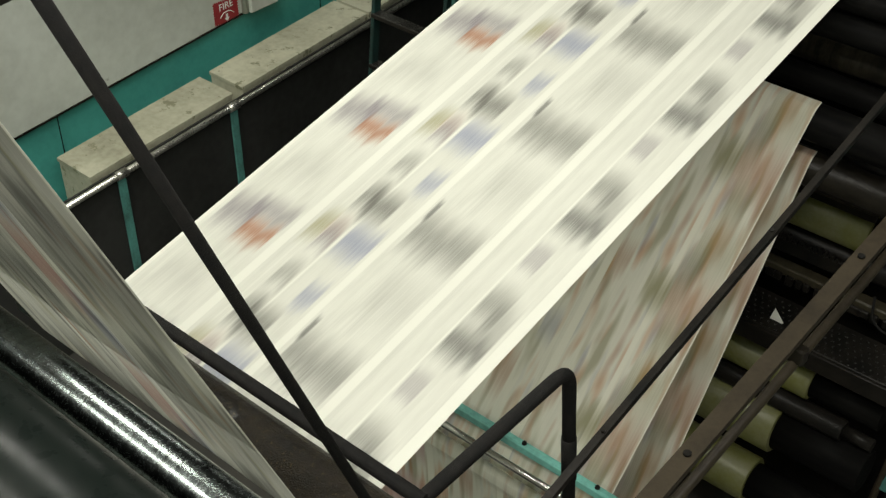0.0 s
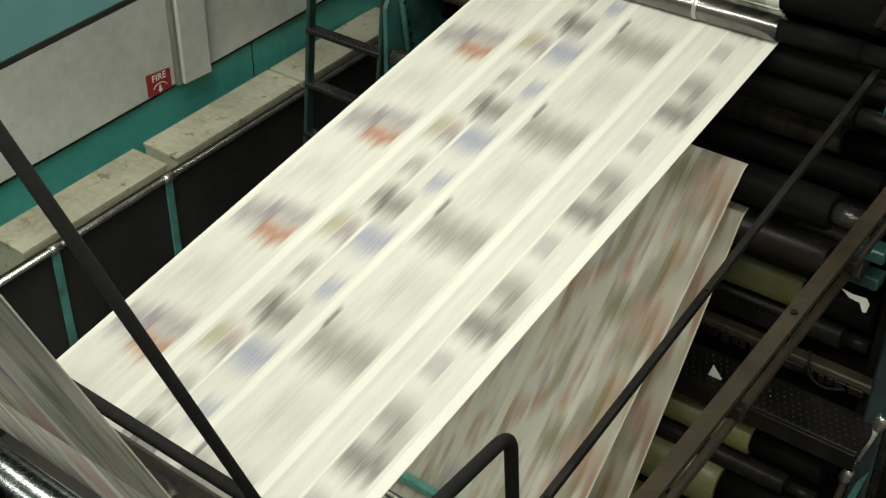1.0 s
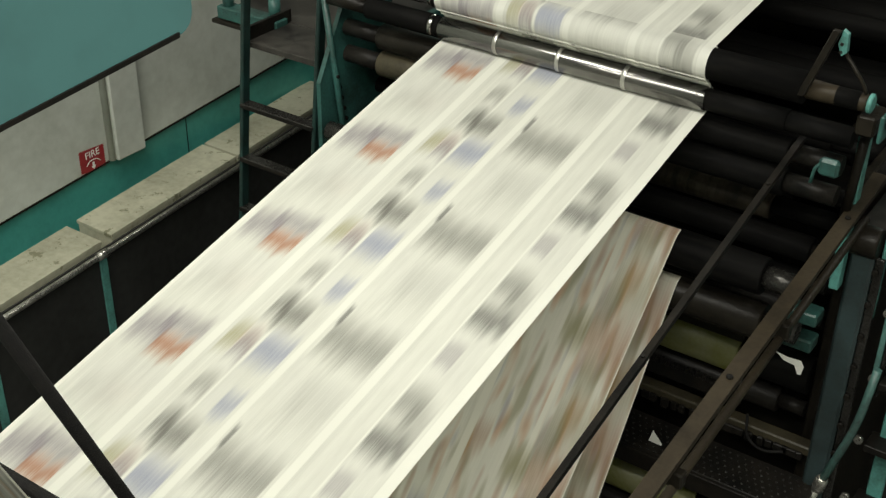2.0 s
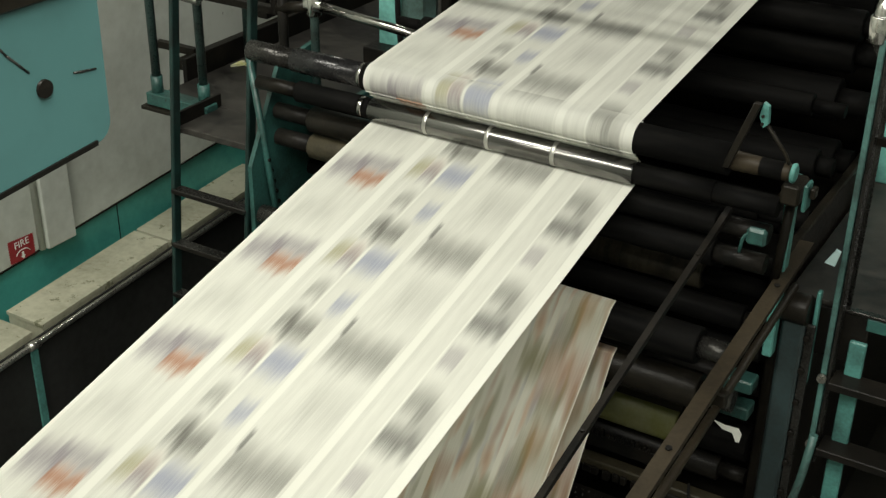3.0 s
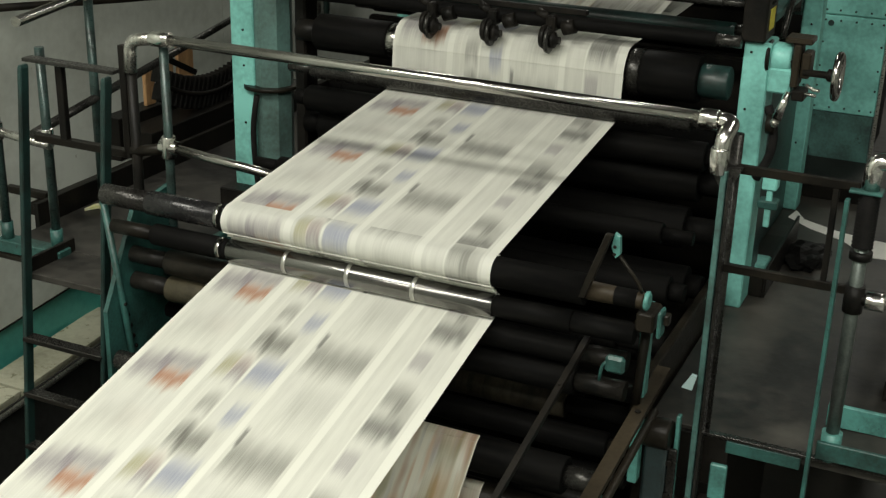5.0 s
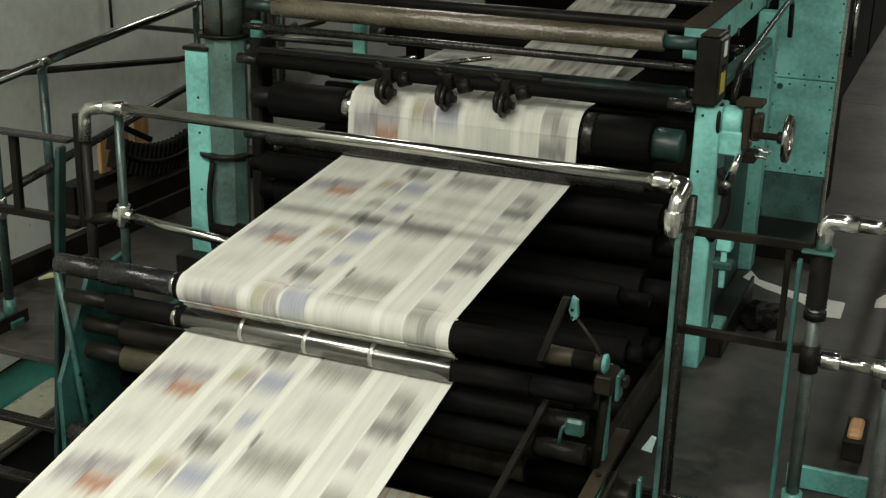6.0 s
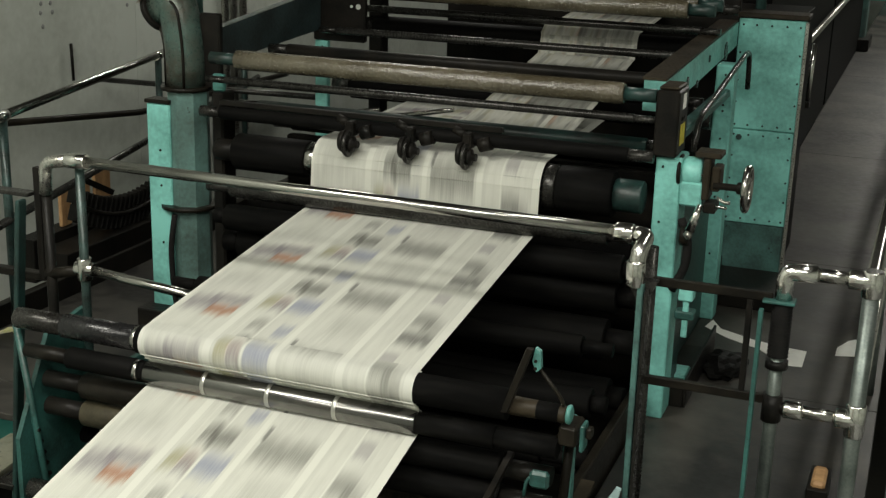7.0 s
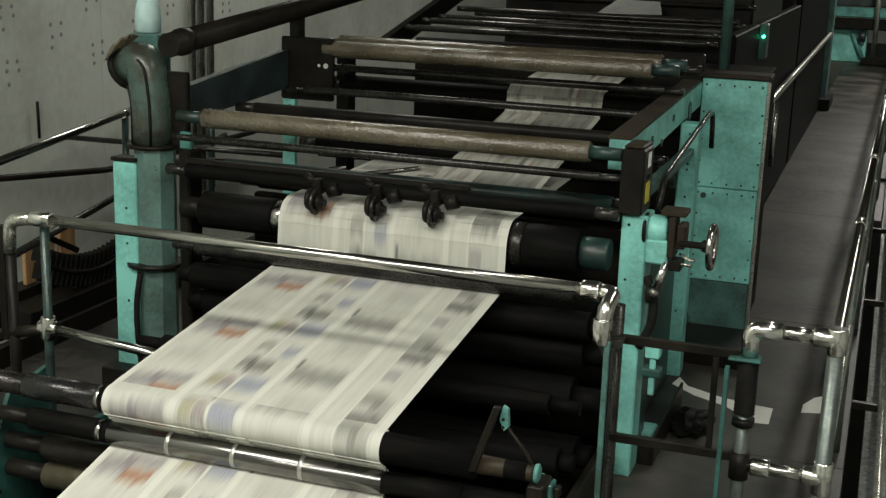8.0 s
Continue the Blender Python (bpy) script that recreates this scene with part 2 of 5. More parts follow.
def roller(label, x0, x1, y, h, r, mat, group="", shaft=0.6, name="roller", ends=0.12, smat=None, n=24):
    """A press roller: body with chamfered ends, and a thinner journal at either end."""
    o = thing(name, label, "roller", group)
    c = min(0.006, r * 0.15)
    part("roller_body", lathe_x([(x0 + ends, r - c), (x0 + ends + c, r), (x1 - ends - c, r), (x1 - ends, r - c)], y, h, n), mat, o)
    for a, b in ((x0, x0 + ends + 0.003), (x1 - ends - 0.003, x1)):
        part("journal", lathe_x([(a, r * shaft), (b, r * shaft)], y, h, 16), smat or DSTEEL, o)
    return o


# ---- paper ----
XL, XR = -2.459, -1.412
WEB = XR - XL
PERIOD = 0.503      # length of one printed page along the web
SPEED = 5.366       # metres of web a second
LEFT_WEB = (-1.41 - 1.047, -1.41)


def paper_nodes(name, tint=(0.80, 0.79, 0.72), streak=0.35):
    """Newsprint with faint print smeared along its run; UV is metres across and pages along."""
    m, n, l, p = nodes_of(name)
    uv = n.new("ShaderNodeUVMap").outputs[0]
    sep = n.new("ShaderNodeSeparateXYZ")
    l.new(uv, sep.inputs[0])
    u, v = sep.outputs[0], sep.outputs[1]
    comb = n.new("ShaderNodeCombineXYZ")
    l.new(u, comb.inputs[0])
    thread = noise_of(n, l, 150, 3, comb.outputs[0], rough=0.8)
    wide = noise_of(n, l, 28, 2, comb.outputs[0])
    p.inputs["Roughness"].default_value = 0.75
    p.inputs["Specular IOR Level"].default_value = 0.25
    return m, n, l, p, u, v, thread, wide, tint, streak


def band(n, l, x, lo, hi, soft):
    a = math_node(n, l, "SUBTRACT", x, lo)
    a = math_node(n, l, "DIVIDE", a, soft, clamp=True)
    b = math_node(n, l, "SUBTRACT", hi, x)
    b = math_node(n, l, "DIVIDE", b, soft, clamp=True)
    return math_node(n, l, "MULTIPLY", a, b)


def around(n, l, v, centre, half, soft):
    """1 near the centre of a repeating page, falling softly to 0."""
    d = math_node(n, l, "SUBTRACT", v, centre - 0.5)
    d = math_node(n, l, "FRACT", d)
    d = math_node(n, l, "SUBTRACT", d, 0.5)
    d = math_node(n, l, "ABSOLUTE", d)
    k = n.new("ShaderNodeMapRange")
    k.interpolation_type = "SMOOTHSTEP"
    k.inputs["From Min"].default_value, k.inputs["From Max"].default_value = half + soft, max(half - soft, 0.0)
    l.new(d, k.inputs["Value"])
    return k.outputs[0]


def printed(name, blocks, columns, tint, text=0.3, streak=0.35, flat_ink=0.1, blotch=0.5, smears=()):
    """blocks: (u0, u1, centre along the page, half length, softness, colour, strength); columns: (u0, u1) of set text."""
    m, n, l, p, u, v, thread, wide, tint, streak = paper_nodes(name, tint, streak)
    wob = math_node(n, l, "SUBTRACT", wide, 0.5)
    v2 = math_node(n, l, "MULTIPLY_ADD", wob, 0.22, v)
    wob = math_node(n, l, "SUBTRACT", thread, 0.5)
    v2 = math_node(n, l, "MULTIPLY_ADD", wob, 0.06, v2)
    lane = n.new("ShaderNodeCombineXYZ")
    l.new(u, lane.inputs[0])
    col = tint
    inked = None
    for a, b in columns:
        k = band(n, l, u, a, b, 0.004)
        inked = k if inked is None else math_node(n, l, "MAXIMUM", inked, k)
    k = math_node(n, l, "MULTIPLY", inked, flat_ink)
    col = mix(n, l, k, col, (0.35, 0.35, 0.30))
    grain = math_node(n, l, "SUBTRACT", thread, 0.38)
    grain = math_node(n, l, "MULTIPLY", grain, text * 2.2, clamp=True)
    k = math_node(n, l, "MULTIPLY", inked, grain)
    col = mix(n, l, k, col, (0.30, 0.30, 0.27))
    broad = math_node(n, l, "SUBTRACT", wide, 0.35)
    broad = math_node(n, l, "MULTIPLY", broad, streak, clamp=True)
    k = math_node(n, l, "MULTIPLY", inked, broad)
    col = mix(n, l, k, col, (0.40, 0.40, 0.35))
    line = math_node(n, l, "MULTIPLY", math_node(n, l, "SUBTRACT", noise_of(n, l, 70, 2, lane.outputs[0]), 0.56), 9.0, clamp=True)
    col = mix(n, l, math_node(n, l, "MULTIPLY", math_node(n, l, "MULTIPLY", line, inked), 0.55), col, tint)
    dusk = math_node(n, l, "MULTIPLY", math_node(n, l, "SUBTRACT", 0.42, noise_of(n, l, 46, 1, lane.outputs[0])), 9.0, clamp=True)
    col = mix(n, l, math_node(n, l, "MULTIPLY", math_node(n, l, "MULTIPLY", dusk, inked), 0.10), col, (0.34, 0.34, 0.30))
    turn = math_node(n, l, "MULTIPLY", v, 2 * math.pi)
    around_page = n.new("ShaderNodeCombineXYZ")
    l.new(math_node(n, l, "MULTIPLY", u, 24.0), around_page.inputs[0])
    l.new(math_node(n, l, "MULTIPLY", math_node(n, l, "COSINE", turn), 0.28), around_page.inputs[1])
    l.new(math_node(n, l, "MULTIPLY", math_node(n, l, "SINE", turn), 0.28), around_page.inputs[2])
    patch = noise_of(n, l, 1.7, 2, around_page.outputs[0])
    patch = math_node(n, l, "SUBTRACT", patch, 0.42)
    patch = math_node(n, l, "MULTIPLY", patch, blotch, clamp=True)
    col = mix(n, l, math_node(n, l, "MULTIPLY", inked, patch), col, (0.36, 0.36, 0.31))
    for k, (ink, least, s) in enumerate(smears):
        c = n.new("ShaderNodeCombineXYZ")
        l.new(math_node(n, l, "MULTIPLY_ADD", u, 15.0, 17.3 * k), c.inputs[0])
        l.new(math_node(n, l, "MULTIPLY", math_node(n, l, "COSINE", turn), 0.19), c.inputs[1])
        l.new(math_node(n, l, "MULTIPLY", math_node(n, l, "SINE", turn), 0.19), c.inputs[2])
        d = noise_of(n, l, 1.6, 1, c.outputs[0])
        d = math_node(n, l, "MULTIPLY", math_node(n, l, "SUBTRACT", d, least), s * 6, clamp=True)
        d = math_node(n, l, "MINIMUM", d, s)
        col = mix(n, l, math_node(n, l, "MULTIPLY", inked, d), col, ink)
    vary = math_node(n, l, "MULTIPLY_ADD", thread, 1.1, 0.35, clamp=True)
    for a, b, c, half, soft, ink, s in blocks:
        k = math_node(n, l, "MULTIPLY", band(n, l, u, a, b, 0.006), around(n, l, v2, c, half, soft))
        k = math_node(n, l, "MULTIPLY", k, vary)
        k = math_node(n, l, "MULTIPLY", k, s, clamp=True)
        col = mix(n, l, k, col, ink)
    l.new(col, p.inputs["Base Color"])
    thin = n.new("ShaderNodeBsdfTranslucent")
    l.new(col, thin.inputs["Color"])
    both = n.new("ShaderNodeMixShader")
    both.inputs[0].default_value = 0.34
    l.new(p.outputs[0], both.inputs[1])
    l.new(thin.outputs[0], both.inputs[2])
    l.new(both.outputs[0], n["Material Output"].inputs["Surface"])
    return m


GREY, DARK, RUST, OCHRE, BLUE, PURPLE = (0.16, 0.16, 0.14), (0.06, 0.06, 0.055), (0.40, 0.17, 0.08), (0.36, 0.34, 0.18), (0.20, 0.23, 0.38), (0.17, 0.14, 0.18)
NEWS = printed("printed_newsprint", [
    (0.025, 0.145, 0.08, 0.10, 0.12, PURPLE, 0.62), (0.13, 0.245, 0.00, 0.04, 0.12, RUST, 0.85), (0.10, 0.25, 0.17, 0.06, 0.10, PURPLE, 0.55),
    (0.05, 0.20, 0.55, 0.08, 0.14, GREY, 0.14),
    (0.342, 0.408, 0.56, 0.10, 0.10, GREY, 0.70), (0.375, 0.475, 0.54, 0.08, 0.12, GREY, 0.80), (0.300, 0.352, 0.26, 0.06, 0.14, OCHRE, 0.75),
    (0.350, 0.406, 0.21, 0.06, 0.12, PURPLE, 0.60), (0.414, 0.518, 0.25, 0.07, 0.14, BLUE, 0.66), (0.455, 0.515, 0.83, 0.07, 0.10, BLUE, 0.55),
    (0.342, 0.404, 0.87, 0.07, 0.10, GREY, 0.50), (0.342, 0.404, 0.28, 0.05, 0.12, RUST, 0.18),
    (0.560, 0.762, 0.51, 0.08, 0.17, GREY, 0.66), (0.553, 0.574, 0.67, 0.08, 0.04, DARK, 0.70), (0.62, 0.76, 0.05, 0.10, 0.18, GREY, 0.18),
    (0.882, 1.004, 0.03, 0.06, 0.12, DARK, 0.72), (0.882, 0.965, 0.32, 0.10, 0.12, GREY, 0.62), (0.93, 1.004, 0.22, 0.10, 0.14, GREY, 0.45),
    (0.884, 0.945, 0.70, 0.09, 0.06, PURPLE, 0.42),
], [(0.012, 0.262), (0.287, 0.409), (0.412, 0.527), (0.545, 0.772), (0.795, 0.878), (0.880, 1.016)], (0.80, 0.805, 0.735), 0.20, 0.42, 0.06)
ORANGE, BRICK, PINK = (0.62, 0.28, 0.07), (0.44, 0.20, 0.08), (0.62, 0.34, 0.36)
COLOUR = printed("printed_colour_newsprint", [
    (0.0, 0.29, 0.25, 0.36, 0.14, PINK, 0.6), (0.02, 0.14, 0.70, 0.05, 0.14, BRICK, 0.4), (0.33, 0.40, 0.80, 0.10, 0.20, ORANGE, 0.55),
    (0.53, 0.60, 0.12, 0.05, 0.14, BLUE, 0.35), (0.66, 0.72, 0.48, 0.05, 0.14, BRICK, 0.45), (0.80, 0.90, 0.58, 0.08, 0.16, OCHRE, 0.7),
    (0.93, 1.0, 0.12, 0.07, 0.16, ORANGE, 0.4), (0.88, 0.96, 0.36, 0.07, 0.16, GREY, 0.45), (0.92, 1.0, 0.84, 0.07, 0.16, OCHRE, 0.6), (0.45, 0.52, 0.55, 0.08, 0.2, BRICK, 0.5),
    (0.89, 1.04, 0.60, 0.12, 0.20, BRICK, 0.5), (0.90, 1.045, 0.20, 0.16, 0.2, OCHRE, 0.45),
], [(0.0, 0.30), (0.325, 0.63), (0.655, 0.86), (0.875, 1.045)], (0.97, 0.955, 0.86), 0.16, 0.16, 0.01, 0.15,
    [(OCHRE, 0.54, 0.60), (BRICK, 0.57, 0.50), (ORANGE, 0.56, 0.60), (BLUE, 0.62, 0.35)])
DULL = printed("printed_dull_newsprint", [
    (0.55, 0.66, 0.3, 0.2, 0.3, (0.4, 0.08, 0.05), 0.5), (0.7, 1.04, 0.0, 0.2, 0.3, GREY, 0.5), (0.2, 0.5, 0.6, 0.2, 0.3, DARK, 0.6),
    (0.80, 0.95, 0.6, 0.2, 0.2, DARK, 0.5), (0.62, 0.7, 0.7, 0.2, 0.3, BLUE, 0.4),
], [(0.0, 0.36), (0.38, 0.68), (0.70, 1.04)], (0.76, 0.76, 0.69), 0.5, 0.6, 0.06, 0.6, [(GREY, 0.54, 0.5), (DARK, 0.58, 0.55), (OCHRE, 0.56, 0.5), (BRICK, 0.62, 0.5)])


def arc(cy, cz, r, a0, a1, k=14):
    """Points round (cy, cz), angles in degrees from +y towards up."""
    return [(cy + r * math.cos(math.radians(a0 + (a1 - a0) * i / k)), cz + r * math.sin(math.radians(a0 + (a1 - a0) * i / k))) for i in range(k + 1)]


class Run:
    """A web's way in the y-h plane, by distance along it."""

    def __init__(self, pts):
        self.p = [Vector(q) for q in pts]
        self.s = [0.0]
        for a, b in zip(self.p, self.p[1:]):
            self.s.append(self.s[-1] + (b - a).length)

    def at(self, s):
        s = min(max(s, 0.0), self.s[-1] - 1e-6)
        i = max(k for k in range(len(self.s) - 1) if self.s[k] <= s)
        d = (self.p[i + 1] - self.p[i]).normalized()
        return self.p[i] + d * (s - self.s[i]), d


def sheet(run, x0, x1, step=0.04):
    """The still backing of a web: a single layer of paper that follows the run."""
    bm = bmesh.new()
    uvl = bm.loops.layers.uv.new("UVMap")
    r = [[bm.verts.new((x, q.x, q.y)) for x in (x0, x1)] for q in run.p]
    for i in range(len(r) - 1):
        f = bm.faces.new((r[i][0], r[i][1], r[i + 1][1], r[i + 1][0]))
        f.smooth = True
        for lp in f.loops:
            k = i + (1 if lp.vert in r[i + 1] else 0)
            lp[uvl].uv = (lp.vert.co.x - x0, run.s[k] / PERIOD)
    return bm


MOVING = []


def web(label, run, x0, x1, mat, backing_mat, per_page, phase, side=1, onto=None):
    """A running paper web: a thin backing along the whole way, and printed strips that travel over it."""
    o = onto or thing("paper_web", label, "paper web")
    part("paper_backing", sheet(run, x0, x1), backing_mat, o)
    length = PERIOD / per_page
    pages = int(run.s[-1] / PERIOD)
    meshes = []
    for k in range(per_page):
        bm = bmesh.new()
        uvl = bm.loops.layers.uv.new("UVMap")
        lo, hi = -length / 2, length / 2
        vs = [bm.verts.new(q) for q in ((0, lo, 0), (x1 - x0, lo, 0), (x1 - x0, hi, 0), (0, hi, 0))]
        f = bm.faces.new(vs)
        for lp in f.loops:
            lp[uvl].uv = (lp.vert.co.x, (k + 0.5) / per_page + lp.vert.co.y / PERIOD)
        me = bpy.data.meshes.new("printed_strip")
        bm.to_mesh(me)
        bm.free()
        me.materials.append(mat)
        meshes.append(me)
    for i in range(pages * per_page):
        ob = new("printed_strip", meshes[i % per_page])
        ob.parent = o
        MOVING.append((ob, run, i * length + phase, pages * PERIOD, x0, side))
    return o


CH = (3.565, -1.717, 0.042)     # chromed nip roller: y, h, radius
UP = (3.560, -1.592, 0.055)     # upper turning roller
FOOT = (1.253, -2.193, 0.077)    # crusted roller in the bend of the web
IDLE = (4.80, -1.345, 0.045)
SLIT = (4.965, -1.215, 0.11)
s1 = math.degrees(math.atan2(0.46, 2.08))
s2 = math.degrees(math.atan2(0.145, 1.22))
RUN_A = Run(arc(*FOOT, 272, 270 + s1, 3) + arc(*CH, s1 - 90, 45, 12) + arc(*UP, 225, 90 + s2, 16)
            + arc(*IDLE, s2 - 90, 0, 8) + arc(*SLIT, 180, 90, 12) + [(5.6, -1.10), (6.0, -1.09)])
RUN_L = Run([(0.33, -0.03), (0.68, -0.93)] + arc(*FOOT, 201.3, 275, 8))
RUN_B = Run(arc(3.49, -2.24, 0.07, 100, 135, 5) + [(2.44, -3.165), (2.36, -3.27)] + arc(2.46, -3.36, 0.10, 140, 200, 5) + [(2.40, -4.38)])
RUN_C = Run(arc(3.55, -2.455, 0.07, 100, 145, 5) + [(2.87, -3.30), (2.6, -3.75), (2.5, -4.38)])
RUN_D = Run([(7.24, -0.70), (6.9, -0.725)] + arc(6.6, -0.80, 0.06, 80, 180, 8) + [(6.5, -0.87), (5.9, -0.965), (5.10, -1.085)])
PHASE = 0.054
main_web = web("white newsprint web with blurred page print, running over rollers", RUN_A, XL, XR, NEWS, NEWS, 12, PHASE)
web("", RUN_L, LEFT_WEB[0], LEFT_WEB[1], DULL, DULL, 6, 0.0, -1, main_web)
web("colour-printed newsprint web running steeply down under the white web", RUN_B, XL, XR, COLOUR, COLOUR, 16, 0.0, -1)
web("second colour-printed newsprint web close behind the first", RUN_C, XL, XR, COLOUR, COLOUR, 16, 0.2, -1)
web("half-width grey printed newsprint web behind the slitters", RUN_D, -1.94, -1.415, DULL, DULL, 6, 0.0, -1)

# ---- the hall ----
whole("floor", box(-5.2, 6, -5, 36, FLOOR - 0.2, FLOOR, 0), PIT, "oily dark lower floor of the press hall", "floor", kind="structure")
whole("floor_strip", box(0.55, 5.9, -4.9, 35.9, FLOOR + 0.004, FLOOR + 0.02, 0), GREYF, "pale worn concrete floor beside the press", "floor", kind="structure")
whole("ceiling", box(-5.5, 6.2, -5.2, 36.2, CEIL, CEIL + 0.2, 0), CEILM, "plain dark ceiling of the press hall", "ceiling", kind="structure")
whole("wall_west", box(-5.4, -5.2, -5, 36, FLOOR, CEIL, 0), TEAL_W, "hall wall with a teal painted lower band", "wall", kind="structure")
whole("wall_east", box(6, 6.2, -5, 36, FLOOR, CEIL, 0), WHITE_W, "plain pale hall wall", "wall", kind="structure")
whole("wall_north", box(-5.4, 6.2, 36, 36.2, FLOOR, CEIL, 0), WHITE_W, "plain pale hall wall", "wall", kind="structure")
whole("wall_south", box(-5.4, 6.2, -5.2, -5, FLOOR, CEIL, 0), WHITE_W, "plain pale hall wall", "wall", kind="structure")
panels = thing("wall_panel", "white painted wall panels above the teal band", "wall panel", kind="structure")
def panel_foot(y):
    return -3.352 + 0.07 * (min(y, 7.5) - 4.04)


for a, b in ((-4.9, 1.9), (1.904, 4.176), (4.395, 7.5), (7.504, 12.5), (12.504, 20), (20.004, 36)):
    p, q = panel_foot(a), panel_foot(b)
    part("panel", flat([(-5.198, a, p), (-5.198, b, q), (-5.198, b, CEIL - 0.01), (-5.198, a, CEIL - 0.01)], 0.028), WHITE_W, panels)
    part("panel_edge", flat([(-5.198, a, p - 0.012), (-5.198, b, q - 0.012), (-5.198, b, q - 0.002), (-5.198, a, p - 0.002)], 0.032), BLACK, panels)
for y in (2.9, 4.81, 5.345, 6.4):
    part("band_seam", box(-5.199, -5.196, y, y + 0.005, FLOOR, panel_foot(y) - 0.014, 0), BLACK, panels)
pil = thing("pilaster", "white painted wall pilaster with scuffs", "pilaster", kind="structure")
part("pilaster_face", box(-5.198, -5.09, 4.178, 4.39, -3.328, CEIL - 0.01, 0.008), WHITE_W, pil)
part("pilaster_pipe", tube((-5.12, 4.158, -3.32), (-5.12, 4.158, CEIL - 0.01), 0.019, 12), WHITE_W, pil)


def bolt_mesh(r, d, axis, mat=None):
    v = {"x": (d, 0, 0), "y": (0, -d, 0), "z": (0, 0, d)}[axis]
    bm = tube((0, 0, 0), v, r, 8, r2=r * 0.75)
    me = bpy.data.meshes.new("bolt")
    bm.to_mesh(me)
    bm.free()
    me.materials.append(mat or BLACK)
    return me


BOLT = {(r, a): bolt_mesh(r, r * 0.8, a) for r in (0.006, 0.010, 0.014) for a in "xyz"}
BOLT[(0.014, "x")] = bolt_mesh(0.015, 0.004, "x", GREYF)


def bolts(parent, points, axis, r=0.006):
    for x, y, h in points:
        b = new("bolt", BOLT[(r, axis)])
        b.location = (x, y, h + E)
        b.parent = parent


rng = random.Random(4)
for y0, h0 in ((6.47, -0.46), (6.50, -0.80), (6.95, -0.60), (7.40, -0.75), (7.35, -0.38), (7.9, -0.62), (8.35, -0.45), (9.2, -0.54)):
    bolts(panels, [(-5.17, y0 + (i % 2) * 0.10 + rng.uniform(-.012, .012), h0 - (i // 2) * 0.07 + rng.uniform(-.01, .01)) for i in range(5)], "x", 0.014)
for y in (8.62, 8.75, 8.9):
    whole("wall_conduit", tube((-5.12, y, -2.0), (-5.12, y, CEIL - 0.02), 0.03, 12), STEEL, "grey vertical conduit pipe on the wall", "conduit", "wall conduits")
whole("wall_rod", tube((-5.14, 6.743, -1.314), (-5.14, 6.736, -1.075), 0.010, 8), BLACK, "short black rod fixed on the wall", "rod")
whole("wall_pipe", pipe([(-5.05, 5.2, -1.37), (-5.05, 7.35, -1.61), (-5.05, 9.5, -1.62)], 0.022), BROWN, "dark brown pipe along the wall", "pipe")
whole("wall_pipe", tube((-5.05, 6.9, -1.32), (-3.38, 6.9, -1.30), 0.018), DSTEEL, "thin grey pipe from wall to press", "pipe")

sign = thing("fire_sign", "red fire notice with white lettering and a down arrow", "sign")
edge = []
for k in range(24):
    edge.append((3.967 + 0.182 * k / 24, -3.212 - 0.012 * k / 24 - (0.006 if k % 2 else 0)))
for k in range(18):
    edge.append((4.149 - (0.006 if k % 2 else 0), -3.224 - 0.142 * k / 18))
for k in range(24):
    edge.append((4.149 - 0.182 * k / 24, -3.366 + 0.012 * k / 24 + (0.006 if k % 2 else 0)))
for k in range(18):
    edge.append((3.967 + (0.006 if k % 2 else 0), -3.354 + 0.142 * k / 18))
part("sign_plate", flat([(-5.168, y, h) for y, h in edge], 0.003), RED, sign)
letters = bpy.data.curves.new("lettering", "FONT")
letters.body, letters.size, letters.extrude = "FIRE", 0.058, 0.001
letters.materials.append(WHITE)
lt = new("lettering", letters)
lt.parent = sign
lt.matrix_basis = pose(-5.163, 4.005, -3.272 + E, 90, -2, 90)
part("arrow", flat([(-5.1645, y, h) for y, h in ((4.052, -3.305), (4.066, -3.305), (4.066, -3.328), (4.076, -3.328), (4.059, -3.349), (4.042, -3.328), (4.052, -3.328))], 0.002), WHITE, sign)
part("arc_mark", pipe([(-5.164, 4.01, -3.315), (-5.164, 4.03, -3.293), (-5.164, 4.06, -3.288), (-5.164, 4.09, -3.293), (-5.164, 4.11, -3.315)], 0.0022, 0.02, 6), WHITE, sign)

# ---- walkways ----
wr = thing("walkway", "dark worn rubber walkway beside the press", "walkway", kind="structure")
for a, b in ((3.862, 5.4), (5.404, 7.6), (7.604, 11), (11.004, 16), (16.004, 24), (24.004, 34)):
    part("deck_sheet", box(-0.93, 0.0 if b < 12 else 0.06, a, b, DECK - 0.05, DECK, 0.003), DECKM, wr)
wl = thing("walkway", "dark worn walkway between press and wall", "walkway", kind="structure")
part("landing", box(-3.70, -3.30, 3.84, 4.12, DECK - 0.03, DECK, 0.003), DECKM, wl)
part("landing_side", box(-3.72, -3.702, 3.82, 4.14, DECK - 0.04, DECK + 0.06, 0.002), BLACK, wl)
part("deck_sheet", box(-4.05, -3.02, 4.124, 7.2, DECK - 0.03, DECK, 0.003), DECKM, wl)
part("deck_sheet", box(-4.05, -3.02, 7.204, 14, DECK - 0.03, DECK, 0.003), DECKM, wl)
part("ledge", box(-4.30, -4.085, 4.50, 14, DECK - 0.05, DECK + 0.012, 0.003), BROWN, wl)
part("ledge_angle", box(-4.5, -4.24, 4.56, 4.60, DECK + 0.013, DECK + 0.05, 0.003), BROWN, wl)
